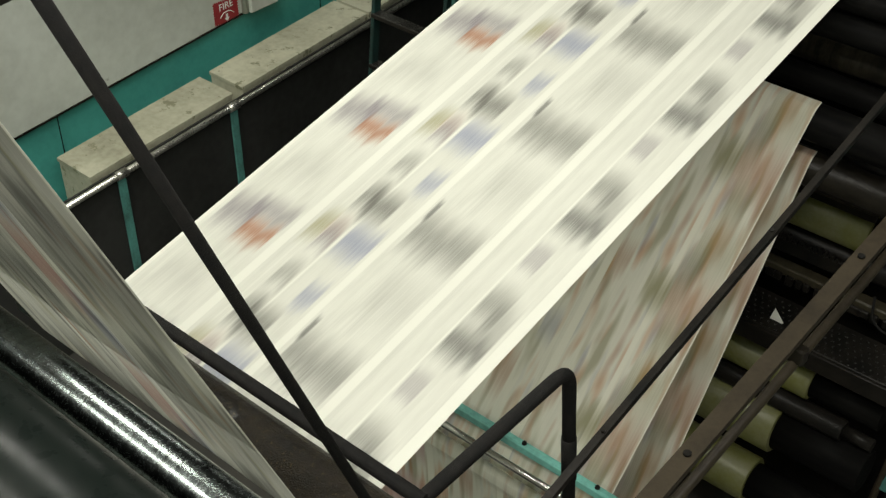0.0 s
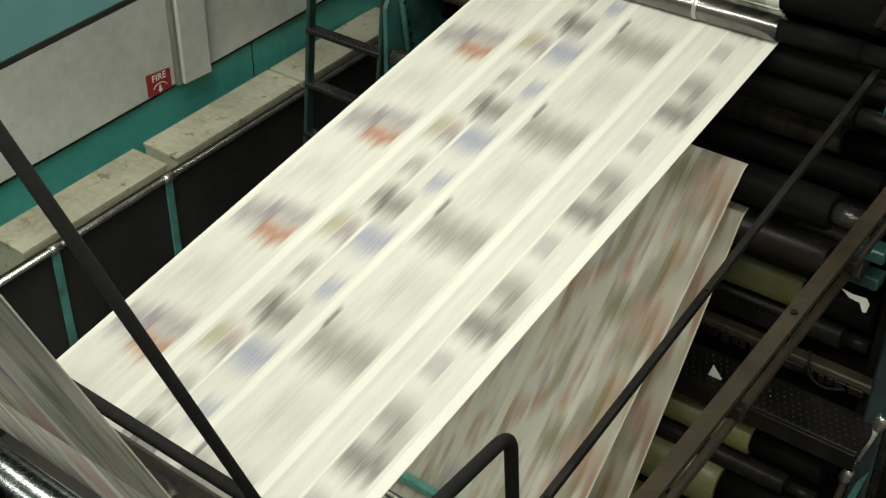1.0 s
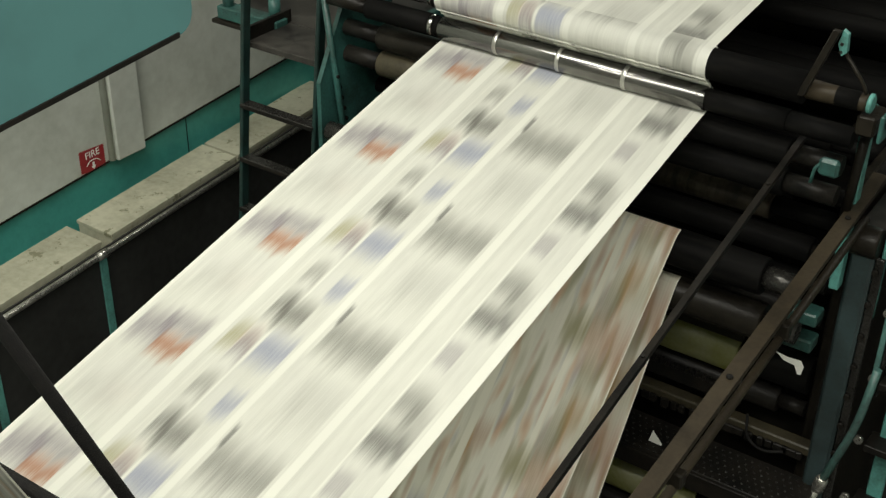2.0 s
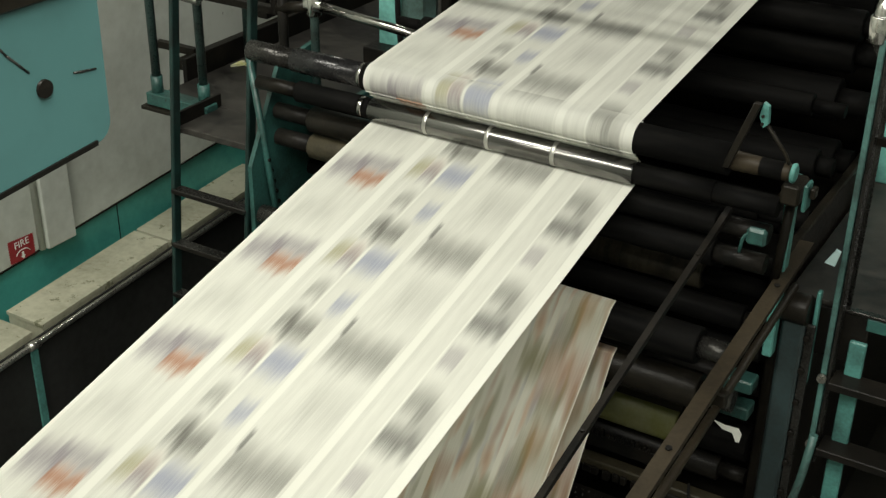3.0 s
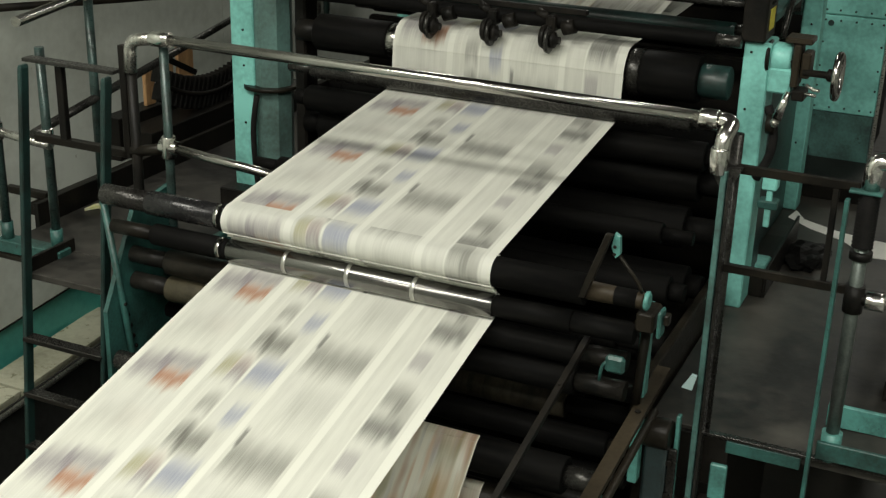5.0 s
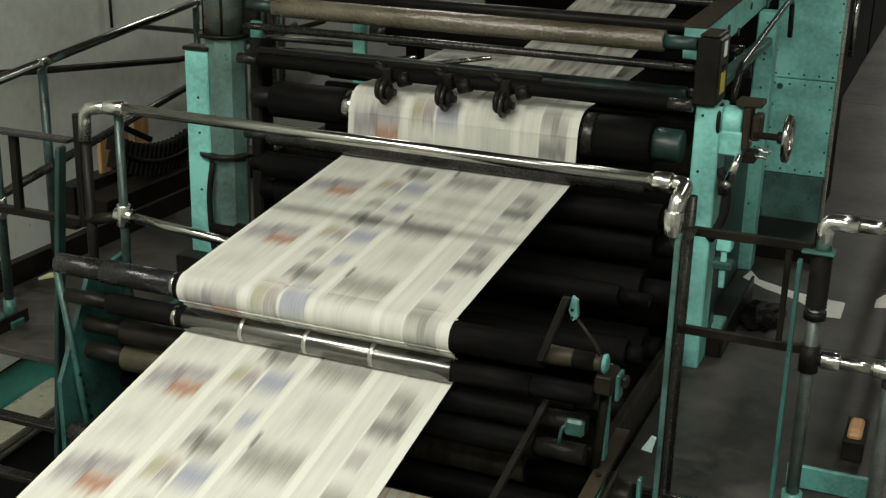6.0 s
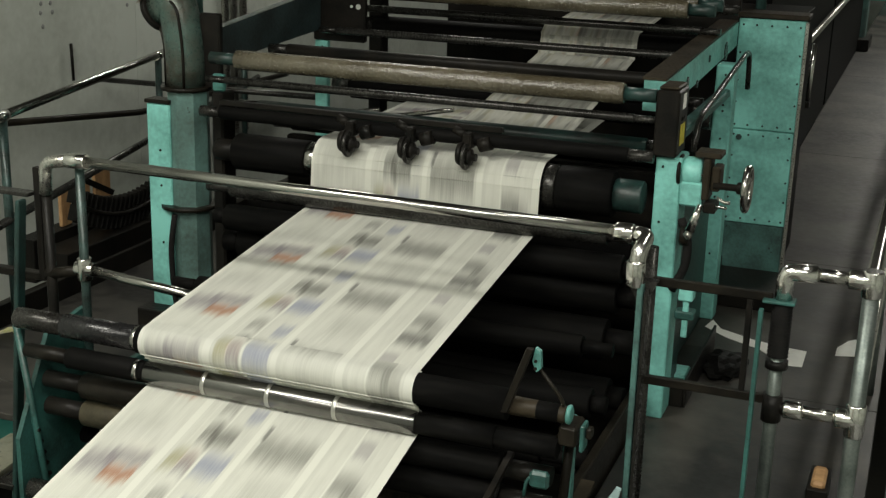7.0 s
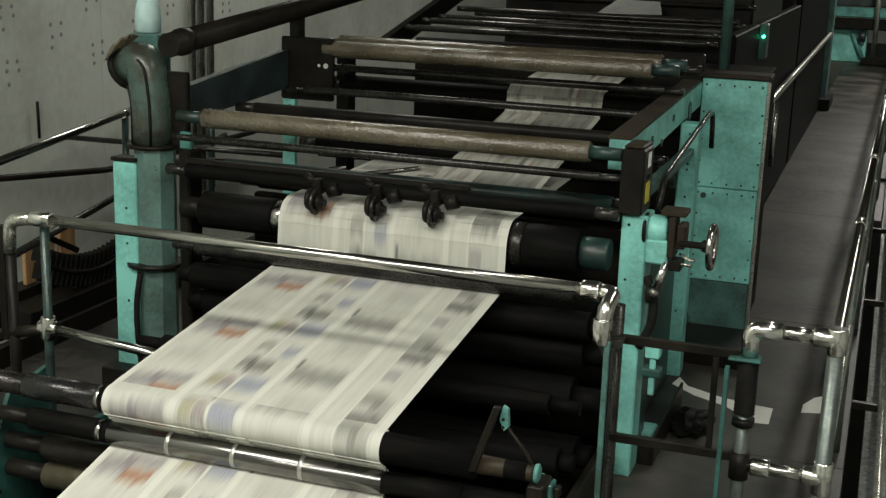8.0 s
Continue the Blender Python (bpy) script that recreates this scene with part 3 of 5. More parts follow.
part("kick_plate", box(-4.08, -4.052, 4.30, 14, DECK - 0.05, DECK + 0.11, 0.003), BLACK, wl)
part("post_base", box(-4.06, -3.69, 4.02, 4.10, DECK - 0.03, DECK + 0.03, 0.004), TEAL_D, wl)
part("base_plate", box(-4.08, -3.70, 4.0, 4.12, DECK - 0.05, DECK - 0.032, 0.002), BROWN, wl)
de = thing("deck_edge", "teal painted walkway edge over a dark opening", "edge plate", kind="structure")
part("edge_plate", box(-0.65, -0.40, 3.835, 3.858, DECK - 0.06, DECK - 0.012, 0.003), TEAL_D, de)
part("dark_fascia", box(-0.93, -0.64, 3.838, 3.858, DECK - 0.20, DECK - 0.012, 0.003), BLACK, de)
part("toe_plate", box(-0.36, -0.09, 4.08, 4.10, DECK + 0.001, DECK + 0.085, 0.003), TEAL_M, de)
part("toe_plate", box(-0.355, 0.0, 3.815, 3.832, DECK + 0.01, DECK + 0.075, 0.003), TEAL_D, de)
part("nosing", box(-0.76, 0.0, 3.83, 3.86, DECK - 0.008, DECK + 0.004, 0.002), DSTEEL, de)
tread = thing("step_tread", "black perforated steel step plate under the walkway", "step")
part("plate", box(-2.9, -0.85, 3.54, 3.75, -3.235, -3.205, 0.004), BLACK, tread)
part("front_lip", box(-2.9, -0.85, 3.525, 3.539, -3.29, -3.21, 0.003), BLACK, tread)
pts = [(-1.70 + i * 0.030 + (j % 2) * 0.015, 3.55 + j * 0.028, -3.205) for i in range(28) for j in range(7)]
bm = bmesh.new()
for x, y, z in pts:
    tube((x, y, z), (x, y, z + 0.004), 0.0055, 6, bm, 0.003)
tagged(part("tread_studs", bm, DSTEEL, tread), kind="stuff")

# ---- cabinets, screen and rail along the wall ----
def rail_x(y):
    """The row of cabinets, screen and rail stands slightly askew to the press."""
    return -4.375 - 0.0868 * y


def askew(a, b, near, far, top, foot):
    """A block along the row from a to b, its faces near and far behind the rail."""
    ring = [(rail_x(a) - near, a, foot), (rail_x(b) - near, b, foot), (rail_x(b) - far, b, foot), (rail_x(a) - far, a, foot)]
    return flat(ring, top - foot)


for a, b in ((2.70, 3.70), (3.775, 4.85), (4.872, 5.98)):
    c = thing("wall_cabinet", "beige metal wall cabinet with a dirty scuffed top", "cabinet", "cabinets along the wall")
    part("body", askew(a + 0.006, b - 0.006, 0.050, 0.312, -3.522, FLOOR), BEIGE, c)
    part("top", askew(a, b, 0.045, 0.318, -3.50, -3.52), BEIGE, c)
    part("plinth", askew(a + 0.02, b - 0.02, 0.047, 0.30, FLOOR + 0.08, FLOOR), BLACK, c)
scr = thing("dark_screen", "black sheet metal screen in front of the cabinets", "screen")
for a, b in ((1.2, 2.84), (2.844, 3.65), (3.654, 4.9), (4.904, 6.2)):
    part("sheet", askew(a, b, 0.024, 0.036, -3.535, FLOOR), SCREEN, scr)
hr = thing("low_rail", "dull steel pipe rail on teal posts before the cabinets", "rail")
part("rail_pipe", tube((rail_x(1.4), 1.4, -3.545), (rail_x(6.1), 6.1, -3.545), 0.017, 14), STEEL, hr)
for y in (1.9, 2.855, 3.657):
    x = rail_x(y)
    post = part("post", box(x - 0.010, x + 0.004, y - 0.024, y + 0.024, FLOOR, -3.55, 0.003), TEAL_M, hr)
    part("collar", tube((x, y - 0.035, -3.545), (x, y + 0.035, -3.545), 0.024, 14), STEEL, post)

# ---- left ladder and its rails ----
lad = thing("ladder", "dark teal steel ladder with flat rungs up to the walkway", "ladder")
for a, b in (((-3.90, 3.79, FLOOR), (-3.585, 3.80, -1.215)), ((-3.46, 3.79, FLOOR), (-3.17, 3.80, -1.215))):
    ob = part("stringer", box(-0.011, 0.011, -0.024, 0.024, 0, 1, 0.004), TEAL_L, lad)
    d = Vector(b) - Vector(a)
    for v in ob.data.vertices:
        q = v.co - Vector((0, 0, E))
        v.co = Vector(a) + d * q.z + Vector((q.x, q.y, E))
for h in (-2.436, -2.716, -2.99, -3.27, -3.55, -3.83, -4.11):
    sx = -3.585 - 0.315 * (h + 1.215) / (FLOOR + 1.215)
    ex = -3.17 - 0.29 * (h + 1.215) / (FLOOR + 1.215)
    r = part("rung", box(sx, ex, 3.765, 3.822, h - 0.012, h, 0.003), DSTEEL, lad)
    part("rung_lip", box(sx, ex, 3.760, 3.764, h - 0.020, h - 0.001, 0.001), BLACK, r)
gate = thing("ladder_gate", "dark steel gate bars at the ladder head", "gate")
part("top_bar", box(-3.63, -3.17, 3.84, 3.90, -1.215, -1.20, 0.003), DSTEEL, gate)
part("lower_bar", box(-3.63, -3.15, 3.87, 3.91, -1.56, -1.53, 0.003), BROWN, gate)
part("upright", box(-3.49, -3.455, 3.87, 3.90, -1.53, -1.215, 0.003), BLACK, gate)
part("upright", box(-3.165, -3.135, 3.87, 3.90, -1.56, -1.10, 0.003), BLACK, gate)


def fitting(parent, p, q, r=0.028):
    p, q = Vector(p), Vector(q)
    d = (q - p).normalized() * 0.004
    part("pipe_fitting", rings(bmesh.new(), [p, p + d, q - d, q], [r - 0.003, r, r, r - 0.003], 16), POLISH, parent)


sr = thing("guard_rail", "steel pipe guard rail on the wall side of the walkway", "guard rail", "guard rails")
for x, y, top in ((-4.02, 4.06, -1.08), (-3.76, 4.09, -1.22)):
    post = part("post", tube((x, y, DECK), (x, y, top), 0.021, 14), POST, sr)
    part("post_sleeve", tube((x, y, DECK + 0.005), (x, y, DECK + 0.11), 0.028, 14), TEAL_D, post)
    fitting(post, (x, y, -1.66), (x, y, -1.58))
part("cross_pipe", tube((-4.03, 4.06, -1.62), (-3.72, 4.06, -1.645), 0.02, 14), STEEL, sr)
part("top_rail", tube((-3.79, 4.0, -1.10), (-5.05, 9.0, -1.09), 0.023, 14), CHROME, sr)
part("mid_rail", tube((-3.80, 4.05, -1.60), (-5.05, 9.0, -1.58), 0.021, 14), DSTEEL, sr)
for y in (4.65, 6.72, 8.6):
    x = -3.79 - 0.252 * (y - 4.0)
    part("post", tube((x, y, DECK + 0.012), (x, y, -1.10), 0.022, 14), POST, sr)
    fitting(sr, (x + 0.01, y - 0.04, -1.10), (x - 0.01, y + 0.04, -1.10), 0.028)

rail = thing("guard_rail", "polished steel pipe guard rail across the press", "guard rail", "guard rails")
part("top_rail", tube((-2.93, 3.86, -1.05), (-0.80, 3.86, -1.062), 0.021), CHROME, rail)
part("mid_rail", tube((-2.95, 3.88, -1.485), (-2.30, 3.93, -1.56), 0.019), CHROME, rail)
part("end_bend", pipe([(-2.97, 3.86, -1.05), (-3.10, 3.87, -1.075), (-3.11, 3.875, -1.20)], 0.025, 0.04), STEEL, rail)
part("post", tube((-3.11, 3.88, DECK), (-3.11, 3.88, -1.20), 0.021), BLACK, rail)
part("post", tube((-2.95, 3.88, DECK), (-2.95, 3.88, -1.06), 0.018), POST, rail)
fitting(rail, (-2.99, 3.86, -1.052), (-2.90, 3.86, -1.05), 0.030)
fitting(rail, (-2.99, 3.88, -1.485), (-2.91, 3.885, -1.487), 0.029)
fitting(rail, (-2.95, 3.88, -1.53), (-2.95, 3.88, -1.44), 0.029)
part("mid_tee", tube((-3.13, 3.88, -1.53), (-2.95, 3.88, -1.49), 0.022), BROWN, rail)
fitting(rail, (-0.86, 3.86, -1.062), (-0.80, 3.86, -1.062), 0.032)
part("elbow", pipe([(-0.80, 3.86, -1.062), (-0.755, 3.86, -1.063), (-0.765, 3.80, -1.10), (-0.77, 3.79, -1.19)], 0.027, 0.04), POLISH, rail)
fitting(rail, (-0.77, 3.79, -1.215), (-0.77, 3.79, -1.13), 0.031)
part("post", tube((-0.738, 3.87, DECK), (-0.738, 3.87, -1.10), 0.022), DSTEEL, rail)

# ---- right ladder, gate and rails ----
rl = thing("ladder", "teal channel ladder from the walkway down to the floor", "ladder")
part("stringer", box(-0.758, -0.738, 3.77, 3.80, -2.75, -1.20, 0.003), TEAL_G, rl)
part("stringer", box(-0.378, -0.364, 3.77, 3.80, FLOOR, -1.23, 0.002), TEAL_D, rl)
part("stringer_bar", box(-0.733, -0.722, 3.765, 3.815, -2.75, -1.22, 0.002), DSTEEL, rl)
part("funnel", flat([(-0.80, 3.80, -1.198), (-0.70, 3.80, -1.198), (-0.735, 3.80, -1.27), (-0.76, 3.80, -1.27)], 0.05), DSTEEL, rl)
for h in (-2.39, -2.665, -2.94, -3.215, -3.49):
    part("rung", box(-0.720, -0.379, 3.73, 3.83, h - 0.03, h, 0.003), BLACK, rl)
    for x in (-0.748, -0.371):
        part("rung_bolt", tube((x, 3.768, h - 0.01), (x, 3.752, h - 0.01), 0.017, 10), STEEL, rl)
part("rear_channel", box(-0.69, -0.632, 3.81, 3.83, FLOOR, DECK - 0.10, 0.004), TEAL_M, rl)
g2 = thing("ladder_gate", "brown flat-bar gate over the ladder opening", "gate")
part("top_bar", box(-0.74, -0.345, 3.85, 3.87, -1.225, -1.195, 0.003), BROWN, g2)
part("lower_bar", box(-0.735, -0.335, 3.85, 3.87, -1.565, -1.535, 0.003), BROWN, g2)
part("upright", box(-0.425, -0.405, 3.852, 3.868, -1.535, -1.225, 0.003), BLACK, g2)
gp = thing("gate_post", "steel gate post with black ribbed grip and teal cap plate", "post")
part("pipe_post", tube((-0.315, 3.86, DECK), (-0.315, 3.86, -1.22), 0.022), PIPEM, gp)
part("cap_plate", box(-0.375, -0.275, 3.82, 3.89, -1.222, -1.212, 0.003), TEAL_D, gp)
grip_h = [-1.40 + k * 0.00625 for k in range(29)]
bm = rings(bmesh.new(), [(-0.315, 3.86, h) for h in grip_h], [0.030 if k % 2 else 0.034 for k in range(29)], 14)
part("grip", bm, HANDLE, gp)
part("clamp", tube((-0.315, 3.86, -1.44), (-0.315, 3.86, -1.415), 0.036, 14), BLACK, gp)
part("lower_clamp", tube((-0.315, 3.86, -1.62), (-0.315, 3.86, -1.53), 0.032, 14), BLACK, gp)
part("post_foot", tube((-0.315, 3.86, DECK), (-0.315, 3.86, DECK + 0.10), 0.034, 14), TEAL_M, gp)
r2 = thing("guard_rail", "silver pipe guard rail on the open side of the walkway", "guard rail", "guard rails")
part("elbow", pipe([(-0.315, 3.86, -1.215), (-0.315, 3.86, -1.122), (-0.22, 3.86, -1.12)], 0.028, 0.03), POLISH, r2)
part("cross_pipe", tube((-0.24, 3.86, -1.12), (-0.12, 3.86, -1.12), 0.022), CHROME, r2)
fitting(r2, (-0.13, 3.86, -1.12), (-0.05, 3.86, -1.12), 0.031)
part("cross_pipe", tube((-0.30, 3.86, -1.575), (-0.07, 3.86, -1.575), 0.020), CHROME, r2)
fitting(r2, (-0.28, 3.86, -1.575), (-0.22, 3.86, -1.575), 0.029)
fitting(r2, (-0.12, 3.86, -1.575), (-0.04, 3.86, -1.575), 0.031)
part("post", tube((-0.06, 3.86, DECK - 0.4), (-0.06, 3.86, -1.12), 0.025), PIPEM, r2)
fitting(r2, (-0.06, 3.86, -1.63), (-0.06, 3.86, -1.52), 0.031)
fitting(r2, (-0.06, 3.86, -1.17), (-0.06, 3.86, -1.085), 0.031)
part("top_rail", tube((-0.06, 3.86, -1.115), (0.09, 27, -1.11), 0.023), CHROME, r2)
part("mid_rail", tube((-0.06, 3.86, -1.575), (0.09, 27, -1.56), 0.019), STEEL, r2)
for y in (5.6, 7.5, 9.5, 12, 15, 18, 22, 26):
    x = -0.06 + 0.0065 * (y - 3.86)
    post = part("post", tube((x, y, DECK), (x, y, -1.115), 0.022), PIPEM, r2)
    fitting(post, (x, y - 0.05, -1.113), (x, y + 0.05, -1.113), 0.03)
gr = thing("edge_grating", "grey perforated steel grating beyond the rail", "grating", kind="structure")
part("grating_sheet", box(0.07, 1.3, 3.8, 34, DECK - 0.12, DECK - 0.10, 0.002), GALV, gr)
part("cable_pipe", tube((0.14, 3.8, DECK + 0.05), (0.14, 30, DECK + 0.05), 0.02), STEEL, gr)
for y in (4.4, 6.2, 8.2, 10.5, 13):
    part("slotted_angle", box(0.0, 0.5, y, y + 0.035, DECK + 0.0, DECK + 0.035, 0.002), BLACK, gr)

# ---- press: first unit ----
press = thing("printing_press", "dark lower press body between teal side plates", "press")
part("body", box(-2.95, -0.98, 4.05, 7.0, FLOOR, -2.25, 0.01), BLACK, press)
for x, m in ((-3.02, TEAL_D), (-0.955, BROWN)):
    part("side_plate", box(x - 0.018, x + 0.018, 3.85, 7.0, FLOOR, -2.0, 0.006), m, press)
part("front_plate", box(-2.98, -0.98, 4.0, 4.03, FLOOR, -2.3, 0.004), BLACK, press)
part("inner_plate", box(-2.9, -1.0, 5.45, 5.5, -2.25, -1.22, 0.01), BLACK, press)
part("end_bracket", flat([(-3.0, 3.50, -2.6), (-3.0, 3.50, -2.06), (-3.0, 3.70, -1.70), (-3.0, 3.95, -1.66), (-3.0, 3.95, -2.6)], 0.02), TEAL_D, press)
bolts(press, [(-2.978, 3.58 + 0.012 * k, -2.05 - 0.05 * k) for k in range(5)], "x", 0.010)
part("brace", tube((-3.045, 3.58, -1.63), (-2.93, 3.58, -2.45), 0.014, 8), TEAL_D, press)

nip = thing("roller", "polished chrome nip roller with bright rings and black ends", "roller", "nip rollers")
part("roller_body", lathe_x([(XL - 0.005, CH[2] - 0.006), (XL, CH[2]), (XR - 0.004, CH[2]), (XR, CH[2] - 0.006)], CH[0], CH[1], 32), NIPM, nip)
for x in (-2.459 + 0.245, -2.459 + 0.50, -2.459 + 0.755):
    part("ring", lathe_x([(x - 0.008, CH[2] + 0.0005), (x - 0.007, CH[2] + 0.002), (x + 0.007, CH[2] + 0.002), (x + 0.008, CH[2] + 0.0005)], CH[0], CH[1], 32), RING, nip)
part("black_end", lathe_x([(-2.80, CH[2] - 0.006), (-2.795, CH[2] - 0.001), (XL - 0.055, CH[2] - 0.001), (XL - 0.05, CH[2] - 0.005)], CH[0], CH[1], 24), RUBBER_SHADE, nip)
part("end_ring", lathe_x([(XL - 0.05, CH[2] - 0.002), (XL - 0.03, CH[2] - 0.002)], CH[0], CH[1], 24), CHROME, nip)
part("black_neck", lathe_x([(XL - 0.03, CH[2] - 0.004), (XL - 0.005, CH[2] - 0.004)], CH[0], CH[1], 24), RUBBER_SHADE, nip)
part("black_end", lathe_x([(XR, CH[2] - 0.005), (-1.14, CH[2] - 0.004)], CH[0], CH[1], 24), RUBBER_SHADE, nip)
part("journal", lathe_x([(-2.99, 0.028), (-2.80, 0.028)], CH[0], CH[1], 16), BROWN, nip)
# right-hand journals are near-black: shade at that end is put into the colour
part("journal", lathe_x([(-1.14, 0.034), (-0.93, 0.034)], CH[0], CH[1], 16), RUBBER_SHADE, nip)

upr = thing("roller", "dark steel upper turning roller with a bright worn collar", "roller", "nip rollers")
part("roller_body", lathe_x([(-2.81, UP[2] - 0.014), (-2.805, UP[2] - 0.009), (XL - 0.04, UP[2] - 0.009)], UP[0], UP[1], 28), SMOOTHD, upr)
part("collar", lathe_x([(XL - 0.04, UP[2] - 0.008), (XL - 0.022, UP[2] - 0.008)], UP[0], UP[1], 28), CHROME, upr)
part("roller_body", lathe_x([(XL - 0.022, UP[2] - 0.003), (-1.10, UP[2] - 0.003)], UP[0], UP[1], 28), RUBBER_SHADE, upr)
part("journal", lathe_x([(-3.02, 0.036), (-3.015, 0.040), (-2.81, 0.040)], UP[0], UP[1], 18), DSTEEL, upr)
part("journal", lathe_x([(-1.10, 0.030), (-0.93, 0.030)], UP[0], UP[1], 18), RUBBER_SHADE, upr)

for y, h, r, tan in ((3.62, -1.845, 0.048, False), (3.62, -1.955, 0.05, True), (3.75, -2.03, 0.045, False)):
    o = roller("dark greasy lead roller with brown worn ends below the nip", -2.95, -0.96, y, h, r, RUBBER_SHADE, "lead rollers", 0.7, ends=0.17, smat=BLACK)
    part("worn_end", lathe_x([(-2.782, r - 0.004), (-2.776, r + 0.002), (-2.50, r + 0.002), (-2.495, r)], y, h, 24), OLIVE if tan else BROWN, o)
roller("stained brown drum under the lead rollers", -2.95, -0.98, 3.82, -2.16, 0.055, STAINED, "lower rollers", ends=0.24, smat=RUBBER_SHADE)
for y, h, r, m, e in ((3.76, -2.255, 0.046, RUBBER_SHADE, 0.06), (3.80, -2.41, 0.042, RUBBER_SHADE, 0.1), (3.82, -2.545, 0.055, BLACK, 0.14), (3.92, -2.63, 0.045, RUBBER_SHADE, 0.1),
                      (3.86, -2.985, 0.05, BLACK, 0.1), (3.82, -3.56, 0.06, RUBBER_SHADE, 0.1), (3.62, -3.585, 0.045, BLACK, 0.12)):
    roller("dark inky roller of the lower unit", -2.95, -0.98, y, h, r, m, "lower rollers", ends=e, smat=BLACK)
sleeve = thing("roller", "short brown worn sleeve roller of the lower unit", "roller", "lower rollers")
part("roller_body", lathe_x([(-2.9, 0.042), (-2.895, 0.046), (-1.435, 0.046), (-1.43, 0.042)], 3.798, -2.41, 24), OLIVE, sleeve)
for y, h, r, e in ((3.86, -2.83, 0.092, 0.27), (3.66, -3.46, 0.075, 0.29), (3.62, -3.73, 0.115, 0.37), (3.52, -3.98, 0.10, 0.4)):
    roller("yellow-inked plate cylinder of the lower unit", -2.95, -0.98, y, h, r, INK_Y, "plate cylinders", 0.8, ends=e, smat=RUBBER_SHADE)
tray = thing("ink_tray", "dark steel ink tray edge with a bright worn lip", "tray")
part("tray_lip", box(-2.9, -1.232, 3.77, 3.79, -2.703, -2.69, 0.002), STAINED, tray)
part("tray_face", box(-2.9, -1.235, 3.775, 3.80, -2.735, -2.704, 0.002), BROWN, tray)
duct_bar = thing("ink_ledge", "pale ink-crusted steel ledge across the lower unit", "ledge")
part("ledge_bar", box(-2.9, -0.90, 3.77, 3.83, -3.125, -3.085, 0.006), OLIVE, duct_bar)
rng = random.Random(9)
for k in range(26):
    x = -1.95 + 0.04 * k + rng.uniform(-0.01, 0.01)
    w, d = rng.uniform(0.012, 0.03), rng.uniform(0.008, 0.022)
    part("ink_crust", box(x - w, x + w, 3.758, 3.78, -3.135 - d, -3.112, 0.004), BLACK, duct_bar)
comb = thing("ink_scraper", "black notched scraper blade over the plate cylinder", "scraper")
part("blade", box(-2.9, -1.20, 3.755, 3.775, -3.005, -2.945, 0.003), BLACK, comb)
for k in range(14):
    x = -1.62 + 0.022 * k + rng.uniform(-0.004, 0.004)
    part("tooth", box(x - 0.007, x + 0.007, 3.752, 3.772, -2.948, -2.925 + rng.uniform(-0.012, 0.006), 0.002), BLACK, comb)
part("loop_cable", pipe([(-1.16, 3.75, -3.02), (-1.15, 3.74, -3.12), (-1.08, 3.73, -3.15), (-1.0, 3.74, -3.12)], 0.006, 0.05, 8), HANDLE, comb)
roller("dark turning roller carrying the colour web", -2.95, -0.98, 3.49, -2.245, 0.066, RUBBER_SHADE, "turning rollers")
roller("dark turning roller carrying the second colour web", -2.95, -0.98, 3.55, -2.46, 0.066, BROWN, "turning rollers")
roller("steel turning roller at the foot of the colour web", -2.95, -1.05, 2.46, -3.36, 0.097, DSTEEL, "turning rollers")
roller("crusted brown turning roller in the bend of the web", XL - 0.15, XR + 0.38, FOOT[0], FOOT[1], FOOT[2] - 0.003, CRUST, "turning rollers", ends=0.04)
tb = thing("guide_bar", "chipped teal guide bar across the colour web", "guide bar")
part("bar", box(-2.6, -1.25, 2.385, 2.415, -3.175, -3.135, 0.006), TEAL, tb)
part("rod", tube((-2.6, 2.31, -3.16), (-1.28, 2.31, -3.16), 0.013, 12), CHROME, tb)
bolts(tb, [(-1.45 - 0.3 * k, 2.40, -3.135) for k in range(4)], "z", 0.010)
for x in (-2.62, -1.24):
    part("bar_hanger", box(x - 0.012, x + 0.012, 2.38, 2.42, FLOOR, -3.11, 0.003), TEAL_D, tb)

# ---- slitter unit ----
roller("grey idler roller before the slitters", -2.95, -0.98, IDLE[0], IDLE[1], IDLE[2] - 0.002, DSTEEL, "slitter rollers")
sl = thing("roller", "large black slitter roller with bright collars", "roller", "slitter rollers")
# the gear cover's teal is darkened for the shade it sits in
for a, b, r, m, nm in ((-2.89, XL - 0.06, 0.084, RUBBER_SHADE, "roller_body"), (XL - 0.06, XL - 0.0, 0.080, CHROME, "collar"), (XL, XR, SLIT[2] - 0.003, RUBBER_SHADE, "roller_body"),
                       (XR, XR + 0.055, SLIT[2] - 0.012, DSTEEL, "collar"), (XR + 0.055, -1.12, SLIT[2] - 0.012, RUBBER_SHADE, "roller_body"), (-1.12, -1.0, 0.068, TEAL_L, "gear_cover"), (-3.0, -2.89, 0.05, BLACK, "journal")):
    part(nm, lathe_x([(a, r - 0.006), (a + 0.006, r), (b - 0.006, r), (b, r - 0.006)], SLIT[0], SLIT[1], 32), m, sl)
# inner journals are near-black as well, the unit's shade put into their colour
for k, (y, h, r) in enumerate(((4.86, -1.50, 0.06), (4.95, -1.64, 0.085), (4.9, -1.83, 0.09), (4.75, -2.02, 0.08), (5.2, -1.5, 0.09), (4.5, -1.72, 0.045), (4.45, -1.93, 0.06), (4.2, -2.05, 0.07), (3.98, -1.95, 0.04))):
    roller("black rubber roller inside the press unit", -2.95, -0.98, y, h, r, RUBBER_SHADE, "inner rollers", ends=0.06 + 0.03 * (k % 3), smat=RUBBER_SHADE)
